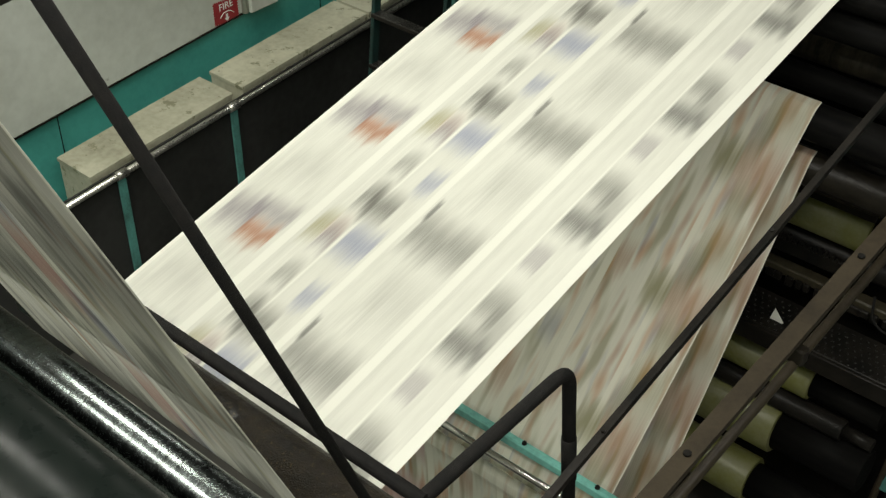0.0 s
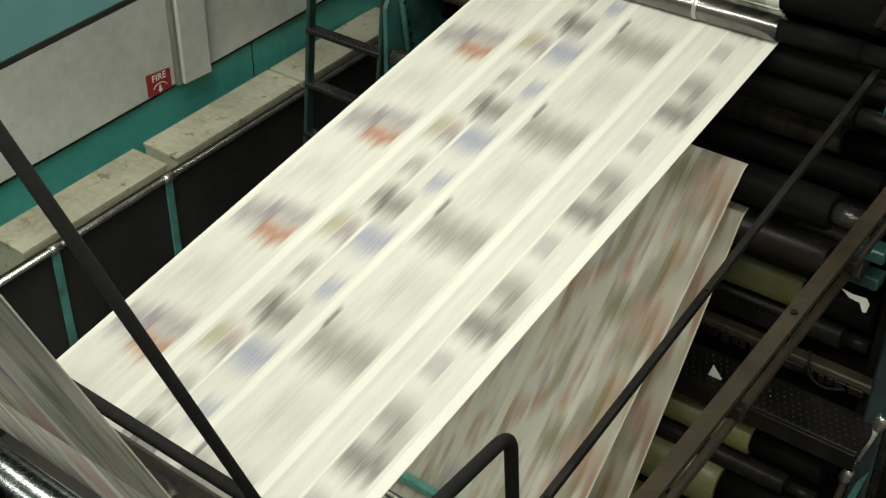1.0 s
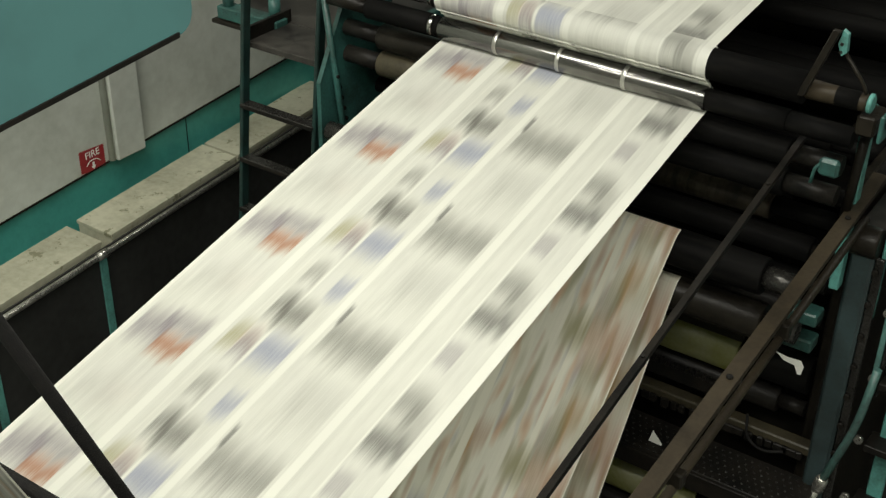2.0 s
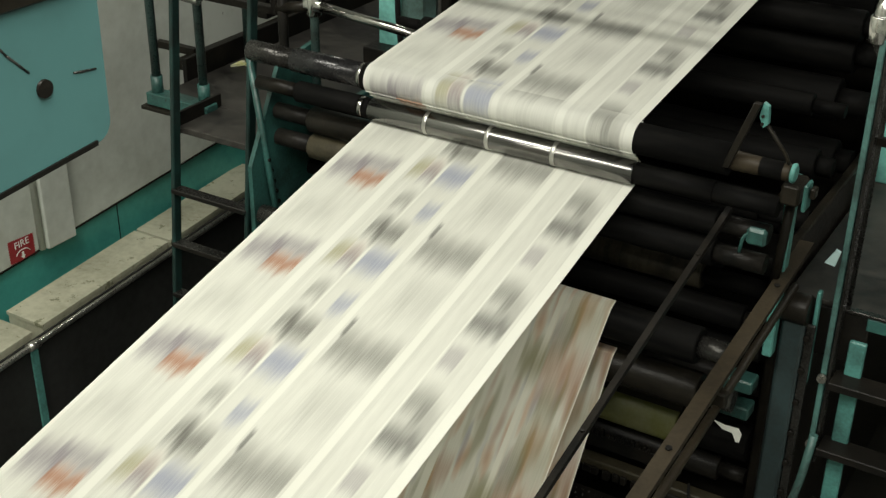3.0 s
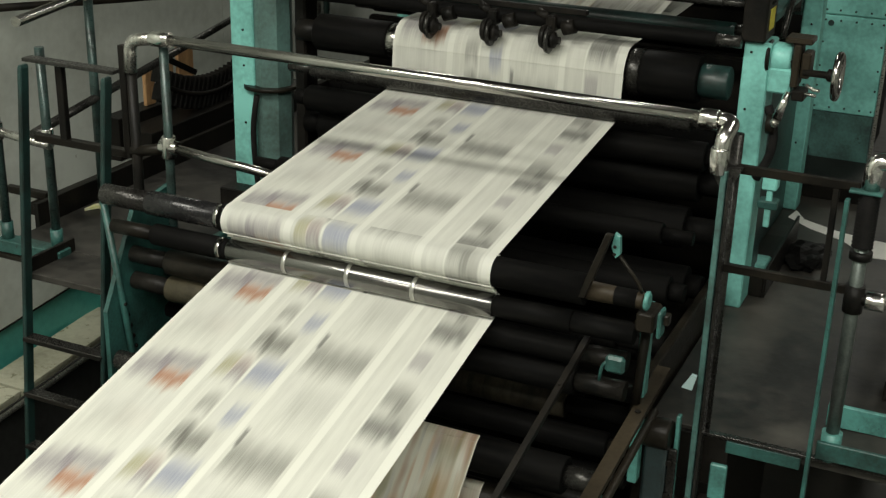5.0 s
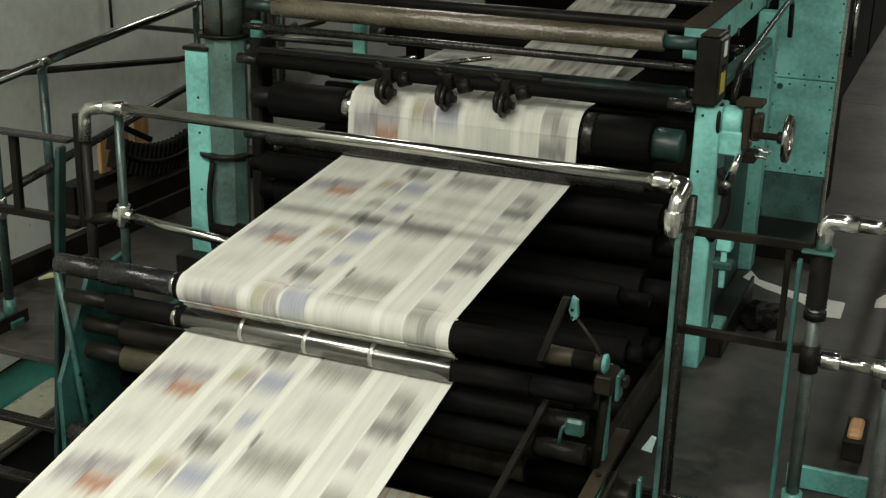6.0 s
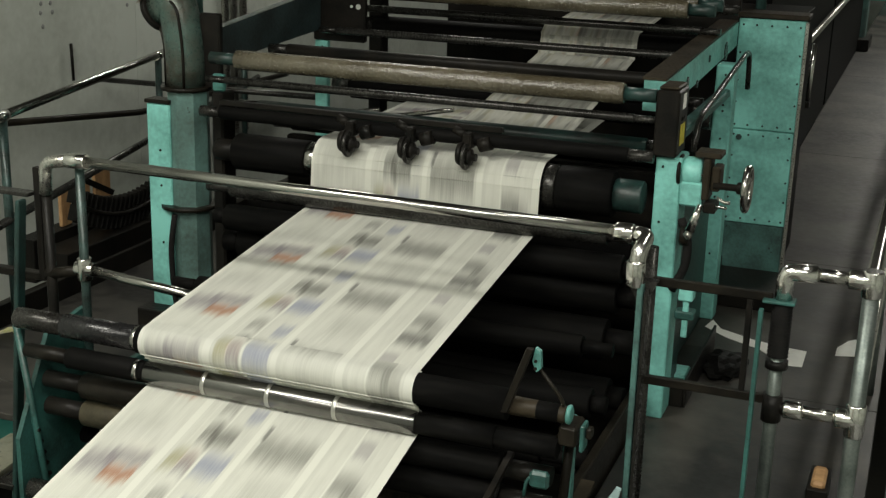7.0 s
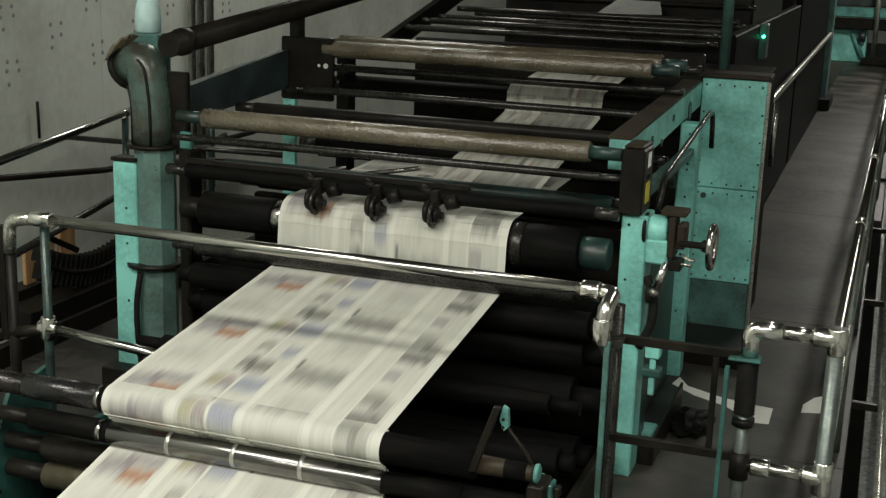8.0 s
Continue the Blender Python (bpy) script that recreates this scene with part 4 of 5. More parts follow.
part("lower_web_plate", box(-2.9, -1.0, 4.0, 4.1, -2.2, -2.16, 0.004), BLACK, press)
for y, h, r, e in ((4.93, -0.790, 0.044, 0.13), (6.2, -0.566, 0.046, 0.13), (6.42, -0.556, 0.048, 0.12)):
    roller("brown paper roll core wrapped in clear film", -3.0, -0.97, y, h, r, WRAP, "wrapped rolls", 0.62, ends=e, smat=TEAL_L)
for y, h, r, m in ((4.95, -0.890, 0.018, DSTEEL), (4.90, -1.03, 0.030, RUBBER_SHADE), (5.25, -1.06, 0.035, TEAL_L), (5.55, -0.82, 0.03, BLACK), (5.8, -0.86, 0.022, DSTEEL), (6.1, -0.78, 0.02, DSTEEL), (6.0, -0.98, 0.03, BLACK),
                   (6.6, -0.80, 0.056, RUBBER_SHADE), (6.35, -0.68, 0.02, DSTEEL), (6.9, -0.62, 0.03, BLACK), (5.6, -1.18, 0.05, RUBBER_SHADE), (6.3, -1.1, 0.07, RUBBER_SHADE)):
    roller("thin dark tie bar across the press unit", -3.04, -0.96, y, h, r, m, "tie bars", 0.85, name="tie_bar", ends=0.1)
whole("angle_bar", tube((-2.60, 5.25, -1.068), (-2.32, 5.27, -1.018), 0.011), CHROME, "slanting polished turner bar", "turner bar", "turner bars")
whole("angle_bar", tube((-2.224, 5.25, -1.036), (-1.953, 5.27, -0.987), 0.011), CHROME, "slanting polished turner bar", "turner bar", "turner bars")
for x in (-2.275, -1.995, -1.735):
    w = thing("paper_slitter", "black slitter wheel in its holder above the paper", "slitter", "paper slitters")
    holder = part("holder", lathe_x([(x - 0.035, 0.028), (x - 0.03, 0.045), (x - 0.012, 0.052), (x - 0.008, 0.046)], 4.835, -1.085, 20), BLACK, w)
    part("blade", lathe_x([(x - 0.004, 0.056), (x + 0.008, 0.058), (x + 0.012, 0.050)], 4.835, -1.095, 24), DSTEEL, w)
    part("hub", lathe_x([(x + 0.012, 0.034), (x + 0.028, 0.034), (x + 0.03, 0.016), (x + 0.05, 0.016)], 4.835, -1.095, 16), BLACK, w)
    part("arm", box(x - 0.02, x + 0.02, 4.84, 4.91, -1.07, -1.0, 0.008), BLACK, w)
    part("cylinder", tube((x + 0.05, 4.87, -1.05), (x + 0.10, 4.87, -1.035), 0.03, 14), BLACK, w)
    part("knob", tube((x - 0.07, 4.89, -0.995), (x - 0.02, 4.88, -1.015), 0.018, 12), BLACK, holder)
whole("slitter_rail", box(-2.95, -1.6, 4.905, 4.935, -1.0, -0.975, 0.004), BLACK, "black flat rail above the slitter wheels", "rail")

fr = thing("side_frame_unit", "teal press side frame with black head, top beam and boxed cover", "press frame", "press frames")
upright = part("upright", box(-0.955, -0.85, 4.93, 5.09, DECK, -1.03, 0.006), TEAL, fr)
# shade behind the gear is put into the gusset and web plate colour
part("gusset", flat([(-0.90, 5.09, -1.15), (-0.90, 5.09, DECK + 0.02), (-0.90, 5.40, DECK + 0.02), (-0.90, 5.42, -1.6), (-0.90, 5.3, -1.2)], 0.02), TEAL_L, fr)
head = part("head", box(-0.967, -0.872, 4.90, 5.09, -1.027, -0.76, 0.008), BLACK, fr)
part("head_cap", box(-0.96, -0.88, 4.905, 5.08, -0.758, -0.745, 0.006), RUSTY, head)
part("yellow_label", box(-0.8715, -0.870, 4.95, 5.04, -0.985, -0.90, 0), YELLOW, head)
part("slot", box(-0.8715, -0.870, 4.96, 5.03, -0.885, -0.872, 0), RUBBER_SHADE, head)
part("white_label", box(-0.8715, -0.870, 4.97, 5.03, -0.84, -0.78, 0), WHITE, head)
part("top_beam", flat([(-0.965, 5.092, -0.755), (-0.965, 6.98, -0.690), (-0.965, 6.98, -0.815), (-0.965, 5.092, -0.88)], 0.095), TEAL, fr)
part("beam_cap", flat([(-0.968, 5.092, -0.742), (-0.968, 6.98, -0.677), (-0.968, 6.98, -0.688), (-0.968, 5.092, -0.753)], 0.10), RUSTY, fr)
part("conduit", pipe([(-0.85, 5.15, -1.05), (-0.85, 5.25, -0.92), (-0.85, 6.5, -0.80), (-0.85, 6.66, -0.80), (-0.85, 6.70, -1.00)], 0.014, 0.12, 10), DSTEEL, fr)
rear_post = part("rear_post", box(-0.958, -0.865, 6.30, 6.42, DECK, -0.83, 0.006), TEAL, fr)
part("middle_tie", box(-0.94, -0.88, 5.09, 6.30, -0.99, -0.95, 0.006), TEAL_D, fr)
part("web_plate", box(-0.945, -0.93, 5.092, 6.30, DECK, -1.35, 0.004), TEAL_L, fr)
bolts(upright, [(-0.925, 4.93, h) for h in (-1.07, -1.30, -1.55, -1.8, -2.0)], "y", 0.006)
bolts(rear_post, [(-0.91, 6.30, h) for h in (-0.88, -0.96, -1.03, -1.06, -1.2, -1.5, -1.8)], "y", 0.006)
pn = thing("cover_cabinet", "teal boxed drive cover with bolted panels", "drive cover")
upper_panel = part("upper_panel", box(-0.965, -0.612, 7.0, 7.07, -1.268, -0.665, 0.006), TEAL, pn)
part("lid", box(-0.975, -0.60, 6.99, 7.20, -0.663, -0.635, 0.006), RUSTY, pn)
middle_panel = part("middle_panel", box(-0.962, -0.618, 7.002, 7.07, -1.80, -1.272, 0.004), TEAL, pn)
lower_panel = part("lower_panel", box(-0.958, -0.622, 7.004, 7.07, DECK, -1.804, 0.004), TEAL_G, pn)
part("inner_case", box(-0.96, -0.66, 7.072, 8.0, DECK, -0.67, 0.004), RUBBER_SHADE, pn)
part("edge_strip", box(-0.616, -0.598, 6.992, 7.02, DECK, -0.67, 0.003), STEEL, pn)
bolts(upper_panel, [(x, 7.0, h) for h in (-0.70, -1.245) for x in (-0.94, -0.87, -0.79, -0.71, -0.64)], "y", 0.006)
bolts(upper_panel, [(x, 7.0, h) for h in (-0.85, -1.0, -1.12) for x in (-0.945, -0.63)], "y", 0.006)
bolts(middle_panel, [(x, 7.002, h) for h in (-1.30, -1.775) for x in (-0.94, -0.86, -0.78, -0.70, -0.64)], "y", 0.006)
bolts(middle_panel, [(x, 7.002, h) for h in (-1.42, -1.55, -1.66) for x in (-0.94, -0.635)], "y", 0.006)
part("port", tube((-0.91, 7.003, -1.315), (-0.91, 6.996, -1.315), 0.016, 16), TEAL_G, middle_panel)
part("port", tube((-0.89, 7.005, -1.85), (-0.89, 6.996, -1.85), 0.022, 16), TEAL_G, lower_panel)
part("black_sill", box(-0.97, -0.55, 6.55, 6.99, DECK, DECK + 0.10, 0.006), BLACK, pn)

hw = thing("handwheel_drive", "teal adjusting gear with a polished handwheel and lever", "handwheel")
part("gear_case", lathe_x([(-0.85, 0.05), (-0.84, 0.062), (-0.78, 0.062), (-0.77, 0.05)], 4.98, -1.09, 20), TEAL, hw)
part("bracket", box(-0.85, -0.76, 4.92, 5.05, -1.22, -1.12, 0.008), TEAL, hw)
part("clamp_block", box(-0.765, -0.735, 4.92, 5.03, -1.19, -1.02, 0.006), RUSTY, hw)
part("clamp_block", box(-0.73, -0.695, 4.925, 5.02, -1.15, -1.05, 0.006), RUSTY, hw)
part("clamp_foot", box(-0.75, -0.70, 4.90, 5.0, -1.235, -1.195, 0.005), BLACK, hw)
part("gear_flange", lathe_x([(-0.868, 0.064), (-0.86, 0.07), (-0.853, 0.064)], 4.98, -1.09, 20), BROWN, hw)
for k in range(6):
    a = k * math.pi / 3
    part("cover_bolt", tube((-0.772, 4.98 + 0.045 * math.cos(a), -1.09 + 0.045 * math.sin(a)), (-0.762, 4.98 + 0.045 * math.cos(a), -1.09 + 0.045 * math.sin(a)), 0.006, 8), DSTEEL, hw)
part("lower_cog", lathe_x([(-0.835, 0.03), (-0.83, 0.042), (-0.80, 0.042), (-0.795, 0.03)], 4.93, -1.345, 14), BROWN, hw)
part("stop_screw", tube((-0.70, 4.90, -1.20), (-0.655, 4.90, -1.205), 0.007, 8), POLISH, hw)
part("clamp_cap", box(-0.80, -0.695, 4.92, 5.03, -1.018, -0.995, 0.005), RUSTY, hw)
part("spindle", lathe_x([(-0.72, 0.014), (-0.63, 0.014), (-0.625, 0.024), (-0.60, 0.026)], 4.93, -1.125, 14), BLACK, hw)
bm = bmesh.new()
ring = [(-0.588, 4.93 + 0.082 * math.cos(k * math.pi / 16), -1.125 + 0.082 * math.sin(k * math.pi / 16)) for k in range(33)]
rings(bm, ring, [0.0145] * 33, 12, False)
rim = part("wheel_rim", bm, CHROME, hw)
for k in range(3):
    a = k * 2 * math.pi / 3 + 0.4
    part("spoke", tube((-0.598, 4.93, -1.125), (-0.588, 4.93 + 0.08 * math.cos(a), -1.125 + 0.08 * math.sin(a)), 0.008, 8), STEEL, rim)
lever = part("lever", tube((-0.76, 4.90, -1.20), (-0.79, 4.88, -1.31), 0.012, 10, r2=0.019), POLISH, hw)
part("lever_ball", lathe_x([(-0.812, 0.006), (-0.805, 0.016), (-0.795, 0.02), (-0.785, 0.016), (-0.778, 0.006)], 4.88, -1.325, 12), STEEL, lever)
part("side_lever", pipe([(-0.70, 4.92, -1.17), (-0.67, 4.91, -1.185), (-0.645, 4.91, -1.185)], 0.007, 0.02, 8), STEEL, hw)
part("hose", pipe([(-0.84, 4.95, -1.28), (-0.80, 4.93, -1.36), (-0.80, 4.93, -1.47), (-0.85, 4.93, -1.58)], 0.018, 0.1, 10), HANDLE, hw)
part("valve", box(-0.82, -0.76, 4.92, 4.99, -1.62, -1.55, 0.006), TEAL, hw)
part("valve_lever", box(-0.80, -0.775, 4.93, 4.95, -1.78, -1.62, 0.004), TEAL, hw)
part("valve", box(-0.83, -0.75, 4.92, 4.99, -1.70, -1.665, 0.006), TEAL_D, hw)

pl = thing("side_frame_unit", "teal press side frame carrying a bent ventilation pipe", "press frame", "press frames")
pplate = part("plate", box(-3.37, -3.245, 4.95, 5.02, DECK, -1.03, 0.006), TEAL, pl)
part("plate_top", box(-3.375, -3.24, 4.94, 5.03, -1.028, -1.01, 0.004), BROWN, pl)
column = part("column", tube((-3.195, 5.04, DECK), (-3.195, 5.04, -0.965), 0.098, 8), COLM, pl)
for f in column.data.polygons:
    f.use_smooth = False
part("flange", tube((-3.205, 5.04, -0.965), (-3.205, 5.04, -0.947), 0.118, 24), BROWN, pl)
part("flange", tube((-3.205, 5.04, -1.53), (-3.205, 5.04, -1.512), 0.135, 24), BROWN, pl)
vent = part("vent_pipe", pipe([(-3.205, 5.04, -0.95), (-3.205, 5.04, -0.76), (-3.25, 5.05, -0.555), (-3.355, 5.09, -0.61)], 0.092, 0.12, 20), VENT, pl, "dull grey-green vent pipe bent over at the top")
part("pipe_rim", rings(bmesh.new(), [(-3.345, 5.086, -0.604), (-3.372, 5.096, -0.619)], [0.106, 0.106], 20), BLACK, vent)
part("pipe_seam", pipe([(-3.165, 4.957, -0.95), (-3.165, 4.957, -0.76), (-3.195, 4.96, -0.57), (-3.30, 4.99, -0.535)], 0.007, 0.12, 8), BROWN, vent)
part("pipe_seam", pipe([(-3.283, 4.99, -0.95), (-3.283, 4.99, -0.76), (-3.31, 5.0, -0.68)], 0.006, 0.05, 8), BROWN, vent)
bm = bmesh.new()
rows = []
for k in range(9):
    t = k / 8
    rows.append([bm.verts.new((-3.295 - 0.135 * t, 4.985 + 0.02 * m + 0.008 * math.sin(5 * t + m * 1.7), -0.455 - 0.12 * t * t + 0.012 * math.sin(7 * t + m * 2.3) - (0.02 if m in (0, 6) else 0))) for m in range(7)])
for a, b in zip(rows, rows[1:]):
    for m in range(6):
        bm.faces.new((a[m], a[m + 1], b[m + 1], b[m])).smooth = True
bmesh.ops.solidify(bm, geom=bm.faces[:], thickness=0.008)
part("rag", bm, RAG, pl, "grey rag hung over the pipe")
part("bottle_bracket", box(-3.385, -3.235, 5.14, 5.26, -0.66, -0.452, 0.006), TEAL_G, pl)
part("cable", pipe([(-3.22, 4.93, -1.55), (-3.24, 4.92, -1.7), (-3.235, 4.92, -1.9), (-3.21, 4.93, -2.10)], 0.014, 0.15, 8), HANDLE, pl)
part("foot_box", box(-3.40, -3.25, 4.85, 5.05, DECK, DECK + 0.14, 0.005), BLACK, pl)
part("inner_plate", box(-3.05, -2.99, 5.0, 5.12, -1.9, -0.96, 0.01), BLACK, pl)
part("head_plate", box(-3.14, -3.035, 5.06, 5.10, -0.958, -0.61, 0.008), BLACK, pl)
part("teal_lug", box(-3.06, -3.0, 5.03, 5.058, -0.96, -0.88, 0.006), TEAL_M, pl)
part("channel", flat([(-3.06, 5.11, -0.681), (-3.06, 6.15, -0.580), (-3.06, 6.15, -0.786), (-3.06, 5.11, -0.843)], 0.05), SLATE, pl)
bolts(pplate, [(-3.30, 4.95, h) for h in (-1.25, -1.42, -1.7)], "y", 0.006)
whole("cleaner_bottle", rings(bmesh.new(), [(-3.32, 5.20, h) for h in (-0.451, -0.446, -0.37, -0.32, -0.285, -0.28)], [0.05, 0.060, 0.062, 0.055, 0.042, 0.02], 16), TEAL_P, "pale blue plastic bottle standing on a bracket by the vent pipe", "bottle")
dk = thing("duct", "big dark round duct running along the press", "duct")
part("duct_pipe", tube((-3.10, 5.02, -0.487), (-3.10, 9.4, -0.12), 0.056, 20), BROWN, dk)
part("duct_collar", tube((-3.10, 5.12, -0.479), (-3.10, 5.17, -0.475), 0.064, 20), BLACK, dk)
part("duct_bracket", box(-3.13, -3.07, 6.30, 6.38, -0.62, -0.42, 0.006), BLACK, dk)

b2 = thing("side_frame_unit", "black and teal second side frame behind the first", "press frame", "press frames")
part("head", box(-3.11, -2.805, 6.16, 6.20, -0.845, -0.51, 0.008), BLACK, b2)
part("upright", box(-3.105, -3.03, 6.17, 6.21, DECK, -0.847, 0.005), TEAL, b2)
part("inner_upright", box(-2.98, -2.90, 6.6, 6.7, -1.6, -0.6, 0.006), BLACK, b2)
bolts(b2, [(-3.06, 6.17, h) for h in (-0.88, -1.0, -1.12)], "y", 0.006)
for x, r in ((-2.881, 0.008), (-2.841, 0.014)):
    part("hole_plate", tube((x, 6.158, -0.655), (x, 6.154, -0.655), r, 14), WHITE_W, b2)
part("post", tube((-0.896, 7.3, -0.64), (-0.896, 7.3, CEIL - 0.01), 0.030, 12), TEAL_G, b2)

# ---- the press goes on behind ----
far = thing("printing_press", "black far press units in the dim end of the hall", "press")
part("unit_body", box(-2.9, -1.0, 8.1, 8.9, DECK - 1.5, -0.75, 0.02), BLACK, far)
part("tower", box(-2.9, -1.0, 9.6, 12.0, DECK - 1.5, 0.9, 0.02), BLACK, far)
part("tower", box(-2.9, -1.0, 13.5, 19.4, DECK - 1.5, 1.2, 0.02), BLACK, far)
part("side_plate", box(-1.0, -0.93, 8.1, 13.4, DECK, -0.5, 0.01), RUBBER_SHADE, far)
part("side_plate", box(-1.0, -0.93, 13.6, 19.4, DECK, 0.9, 0.01), RUBBER_SHADE, far)
part("corner_post", box(-0.98, -0.86, 18.9, 19.4, DECK, 1.0, 0.02), TEAL_G, far)
part("post_foot", box(-0.95, -0.78, 18.6, 19.5, DECK, DECK + 0.16, 0.01), BLACK, far)
part("side_rail", tube((-0.88, 8.2, -1.15), (-0.88, 19, -1.1), 0.03), STEEL, far)
part("steel_post", tube((-0.80, 8.1, -1.75), (-0.80, 8.1, -1.0), 0.022, 12), POLISH, far)
part("steel_post", tube((-0.651, 8.1, -0.90), (-0.658, 8.1, -1.26), 0.018, 12), POLISH, far)
part("post_arm", box(-0.95, -0.64, 8.07, 8.13, -1.30, -1.262, 0.004), BLACK, far)
part("switch_box", box(-0.98, -0.88, 9.5, 9.7, -0.75, -0.5, 0.006), TEAL_D, far)
part("green_lamp", tube((-0.90, 9.50, -0.585), (-0.90, 9.47, -0.585), 0.012, 12), GREEN, far)
for y, h in ((7.6, -0.53), (7.9, -0.50), (8.2, -0.49), (8.6, -0.45), (9.0, -0.50), (9.58, -0.39)):
    roller("thin dark tie bar across the far unit", -2.95, -0.98, y, h, 0.02, DSTEEL if h < -0.4 else BLACK, "tie bars", 0.9, name="tie_bar", ends=0.06)
part("top_web", flat([(-2.08, 9.2, -0.47), (-1.60, 9.2, -0.455), (-1.68, 9.55, -0.38), (-2.0, 9.55, -0.375)], 0.004), GREYF, far)
part("left_frame", flat([(-2.98, 7.3, -0.60), (-2.98, 9.2, -0.20), (-2.98, 9.2, -0.32), (-2.98, 7.3, -0.72)], 0.05), BLACK, far)
part("rear_cover", box(-2.75, -1.0, 7.25, 7.3, -2.1, -0.56, 0.006), BLACK, far)
tf = thing("folder_unit", "teal machine unit at the far end of the walkway", "machine")
part("cabinet", box(-1.25, -0.56, 27.5, 28.6, DECK, -1.50, 0.02), TEAL, tf)
part("dark_shelf", box(-1.3, 1.3, 27.3, 27.5, -1.48, -1.26, 0.02), BLACK, tf)
part("top_beam", box(-1.3, 1.4, 27.35, 27.6, -1.24, -1.04, 0.02), TEAL_M, tf)
part("upper_case", box(-1.3, 1.4, 27.7, 28.6, -1.03, -0.2, 0.02), SLATE, tf)
part("arm", tube((-0.86, 27.48, -1.55), (-0.62, 27.46, -2.05), 0.05, 10), TEAL_M, tf)
part("valve", lathe_x([(-0.72, 0.08), (-0.70, 0.11), (-0.60, 0.11), (-0.58, 0.08)], 27.4, -1.62, 16), SLATE, tf)
part("post", tube((-0.40, 27.2, DECK), (-0.40, 27.2, 0.3), 0.05, 10), STEEL, tf)
part("foot", box(-0.62, 0.5, 26.9, 27.3, DECK, DECK + 0.14, 0.02), BLACK, tf)

# ---- bracket work at the right end of the nip ----
bk = thing("roller_bracket", "teal and brown bracket holding the roller ends", "bracket")
part("arm_tube", lathe_x([(-1.10, 0.028), (-1.09, 0.032), (-0.915, 0.028), (-0.905, 0.024)], 3.56, -1.592, 18), RUSTY, bk)
part("end_disc", lathe_x([(-0.905, 0.030), (-0.895, 0.032), (-0.89, 0.024)], 3.56, -1.59, 18), TEAL_M, bk)
slant = part("slant_bar", box(-0.012, 0.012, -0.012, 0.012, 0, 1, 0.003), BROWN, bk)
for v in slant.data.vertices:
    q = v.co - Vector((0, 0, E))
    v.co = Vector((-1.10, 3.52, -1.60 + E)) + Vector((0.075, 0.0, 0.225)) * q.z + Vector((q.x, q.y, 0))
part("ear_plate", flat([(-1.012, 3.53, -1.375), (-0.995, 3.53, -1.385), (-0.99, 3.53, -1.44), (-1.005, 3.53, -1.455), (-1.02, 3.53, -1.42)], 0.02), TEAL_M, bk)
bolts(bk, [(-1.003, 3.51, -1.41), (-1.003, 3.51, -1.435)], "y", 0.006)
part("tie_rod", pipe([(-1.0, 3.54, -1.44), (-0.93, 3.55, -1.53), (-0.915, 3.55, -1.56)], 0.006, 0.03, 8), BROWN, bk)
part("bearing_block", box(-0.93, -0.87, 3.55, 3.66, -1.70, -1.63, 0.008), BROWN, bk)
part("end_plate", box(-0.855, -0.842, 3.53, 3.59, -1.70, -1.61, 0.004), TEAL_D, bk)
part("end_nut", box(-0.838, -0.82, 3.54, 3.575, -1.655, -1.62, 0.004), BROWN, bk)
part("post", box(-0.945, -0.912, 3.68, 3.73, -2.33, -1.66, 0.004), TEAL_M, bk)
part("post", box(-0.812, -0.798, 3.76, 3.79, -2.45, -2.08, 0.003), TEAL_M, bk)
part("wedge", flat([(-0.80, 3.75, -1.95), (-0.765, 3.75, -1.955), (-0.755, 3.75, -1.905), (-0.772, 3.75, -1.90)], 0.02), TEAL_P, bk)
part("hook_plate", box(-1.01, -0.945, 3.52, 3.55, -1.85, -1.79, 0.010), TEAL_D, bk)
part("hook", pipe([(-1.0, 3.535, -1.81), (-1.02, 3.53, -1.83), (-1.026, 3.53, -1.885)], 0.006, 0.02, 8), TEAL_D, bk)
part("rod", tube((-0.915, 3.66, -1.69), (-0.93, 3.64, -2.03), 0.016, 12), BROWN, bk)
part("rod_end", tube((-0.93, 3.60, -1.70), (-0.90, 3.68, -1.69), 0.022, 12), BROWN, bk)
sr2 = thing("stair_rail", "chipped teal and steel pipe rail slanting down beside the ladder", "rail")
part("rail_pipe", pipe([(-0.735, 3.74, -2.62), (-0.755, 3.71, -2.86), (-0.834, 3.70, -3.162)], 0.015, 0.1, 14), TEAL_G, sr2)
part("rail_pipe", tube((-0.834, 3.70, -3.162), (-0.905, 3.70, -3.47), 0.015, 14), STEEL, sr2)
part("rail_pipe", tube((-0.905, 3.70, -3.47), (-0.99, 3.70, FLOOR), 0.015, 14), RUSTY, sr2)
for x, h in ((-0.834, -3.162), (-0.905, -3.47)):
    part("coupling", rings(bmesh.new(), [(x + 0.008, 3.70, h + 0.035), (x + 0.004, 3.70, h + 0.022), (x - 0.004, 3.70, h - 0.022), (x - 0.008, 3.70, h - 0.035)], [0.018, 0.025, 0.025, 0.018], 14), STEEL, sr2)
part("flat_stay", flat([(-0.86, 3.69, -3.47), (-0.825, 3.69, -3.40), (-0.90, 3.69, -3.85), (-0.935, 3.69, -3.85)], 0.012), TEAL_M, sr2)
gpst = thing("frame_post", "grey-blue steel post with a row of bolts", "post")
part("post_body", box(-0.905, -0.825, 3.72, 3.76, FLOOR, -2.13, 0.01), SLATE, gpst)
post_flange = part("post_flange", box(-0.824, -0.795, 3.74, 3.757, FLOOR, -2.2, 0.003), DSTEEL, gpst)
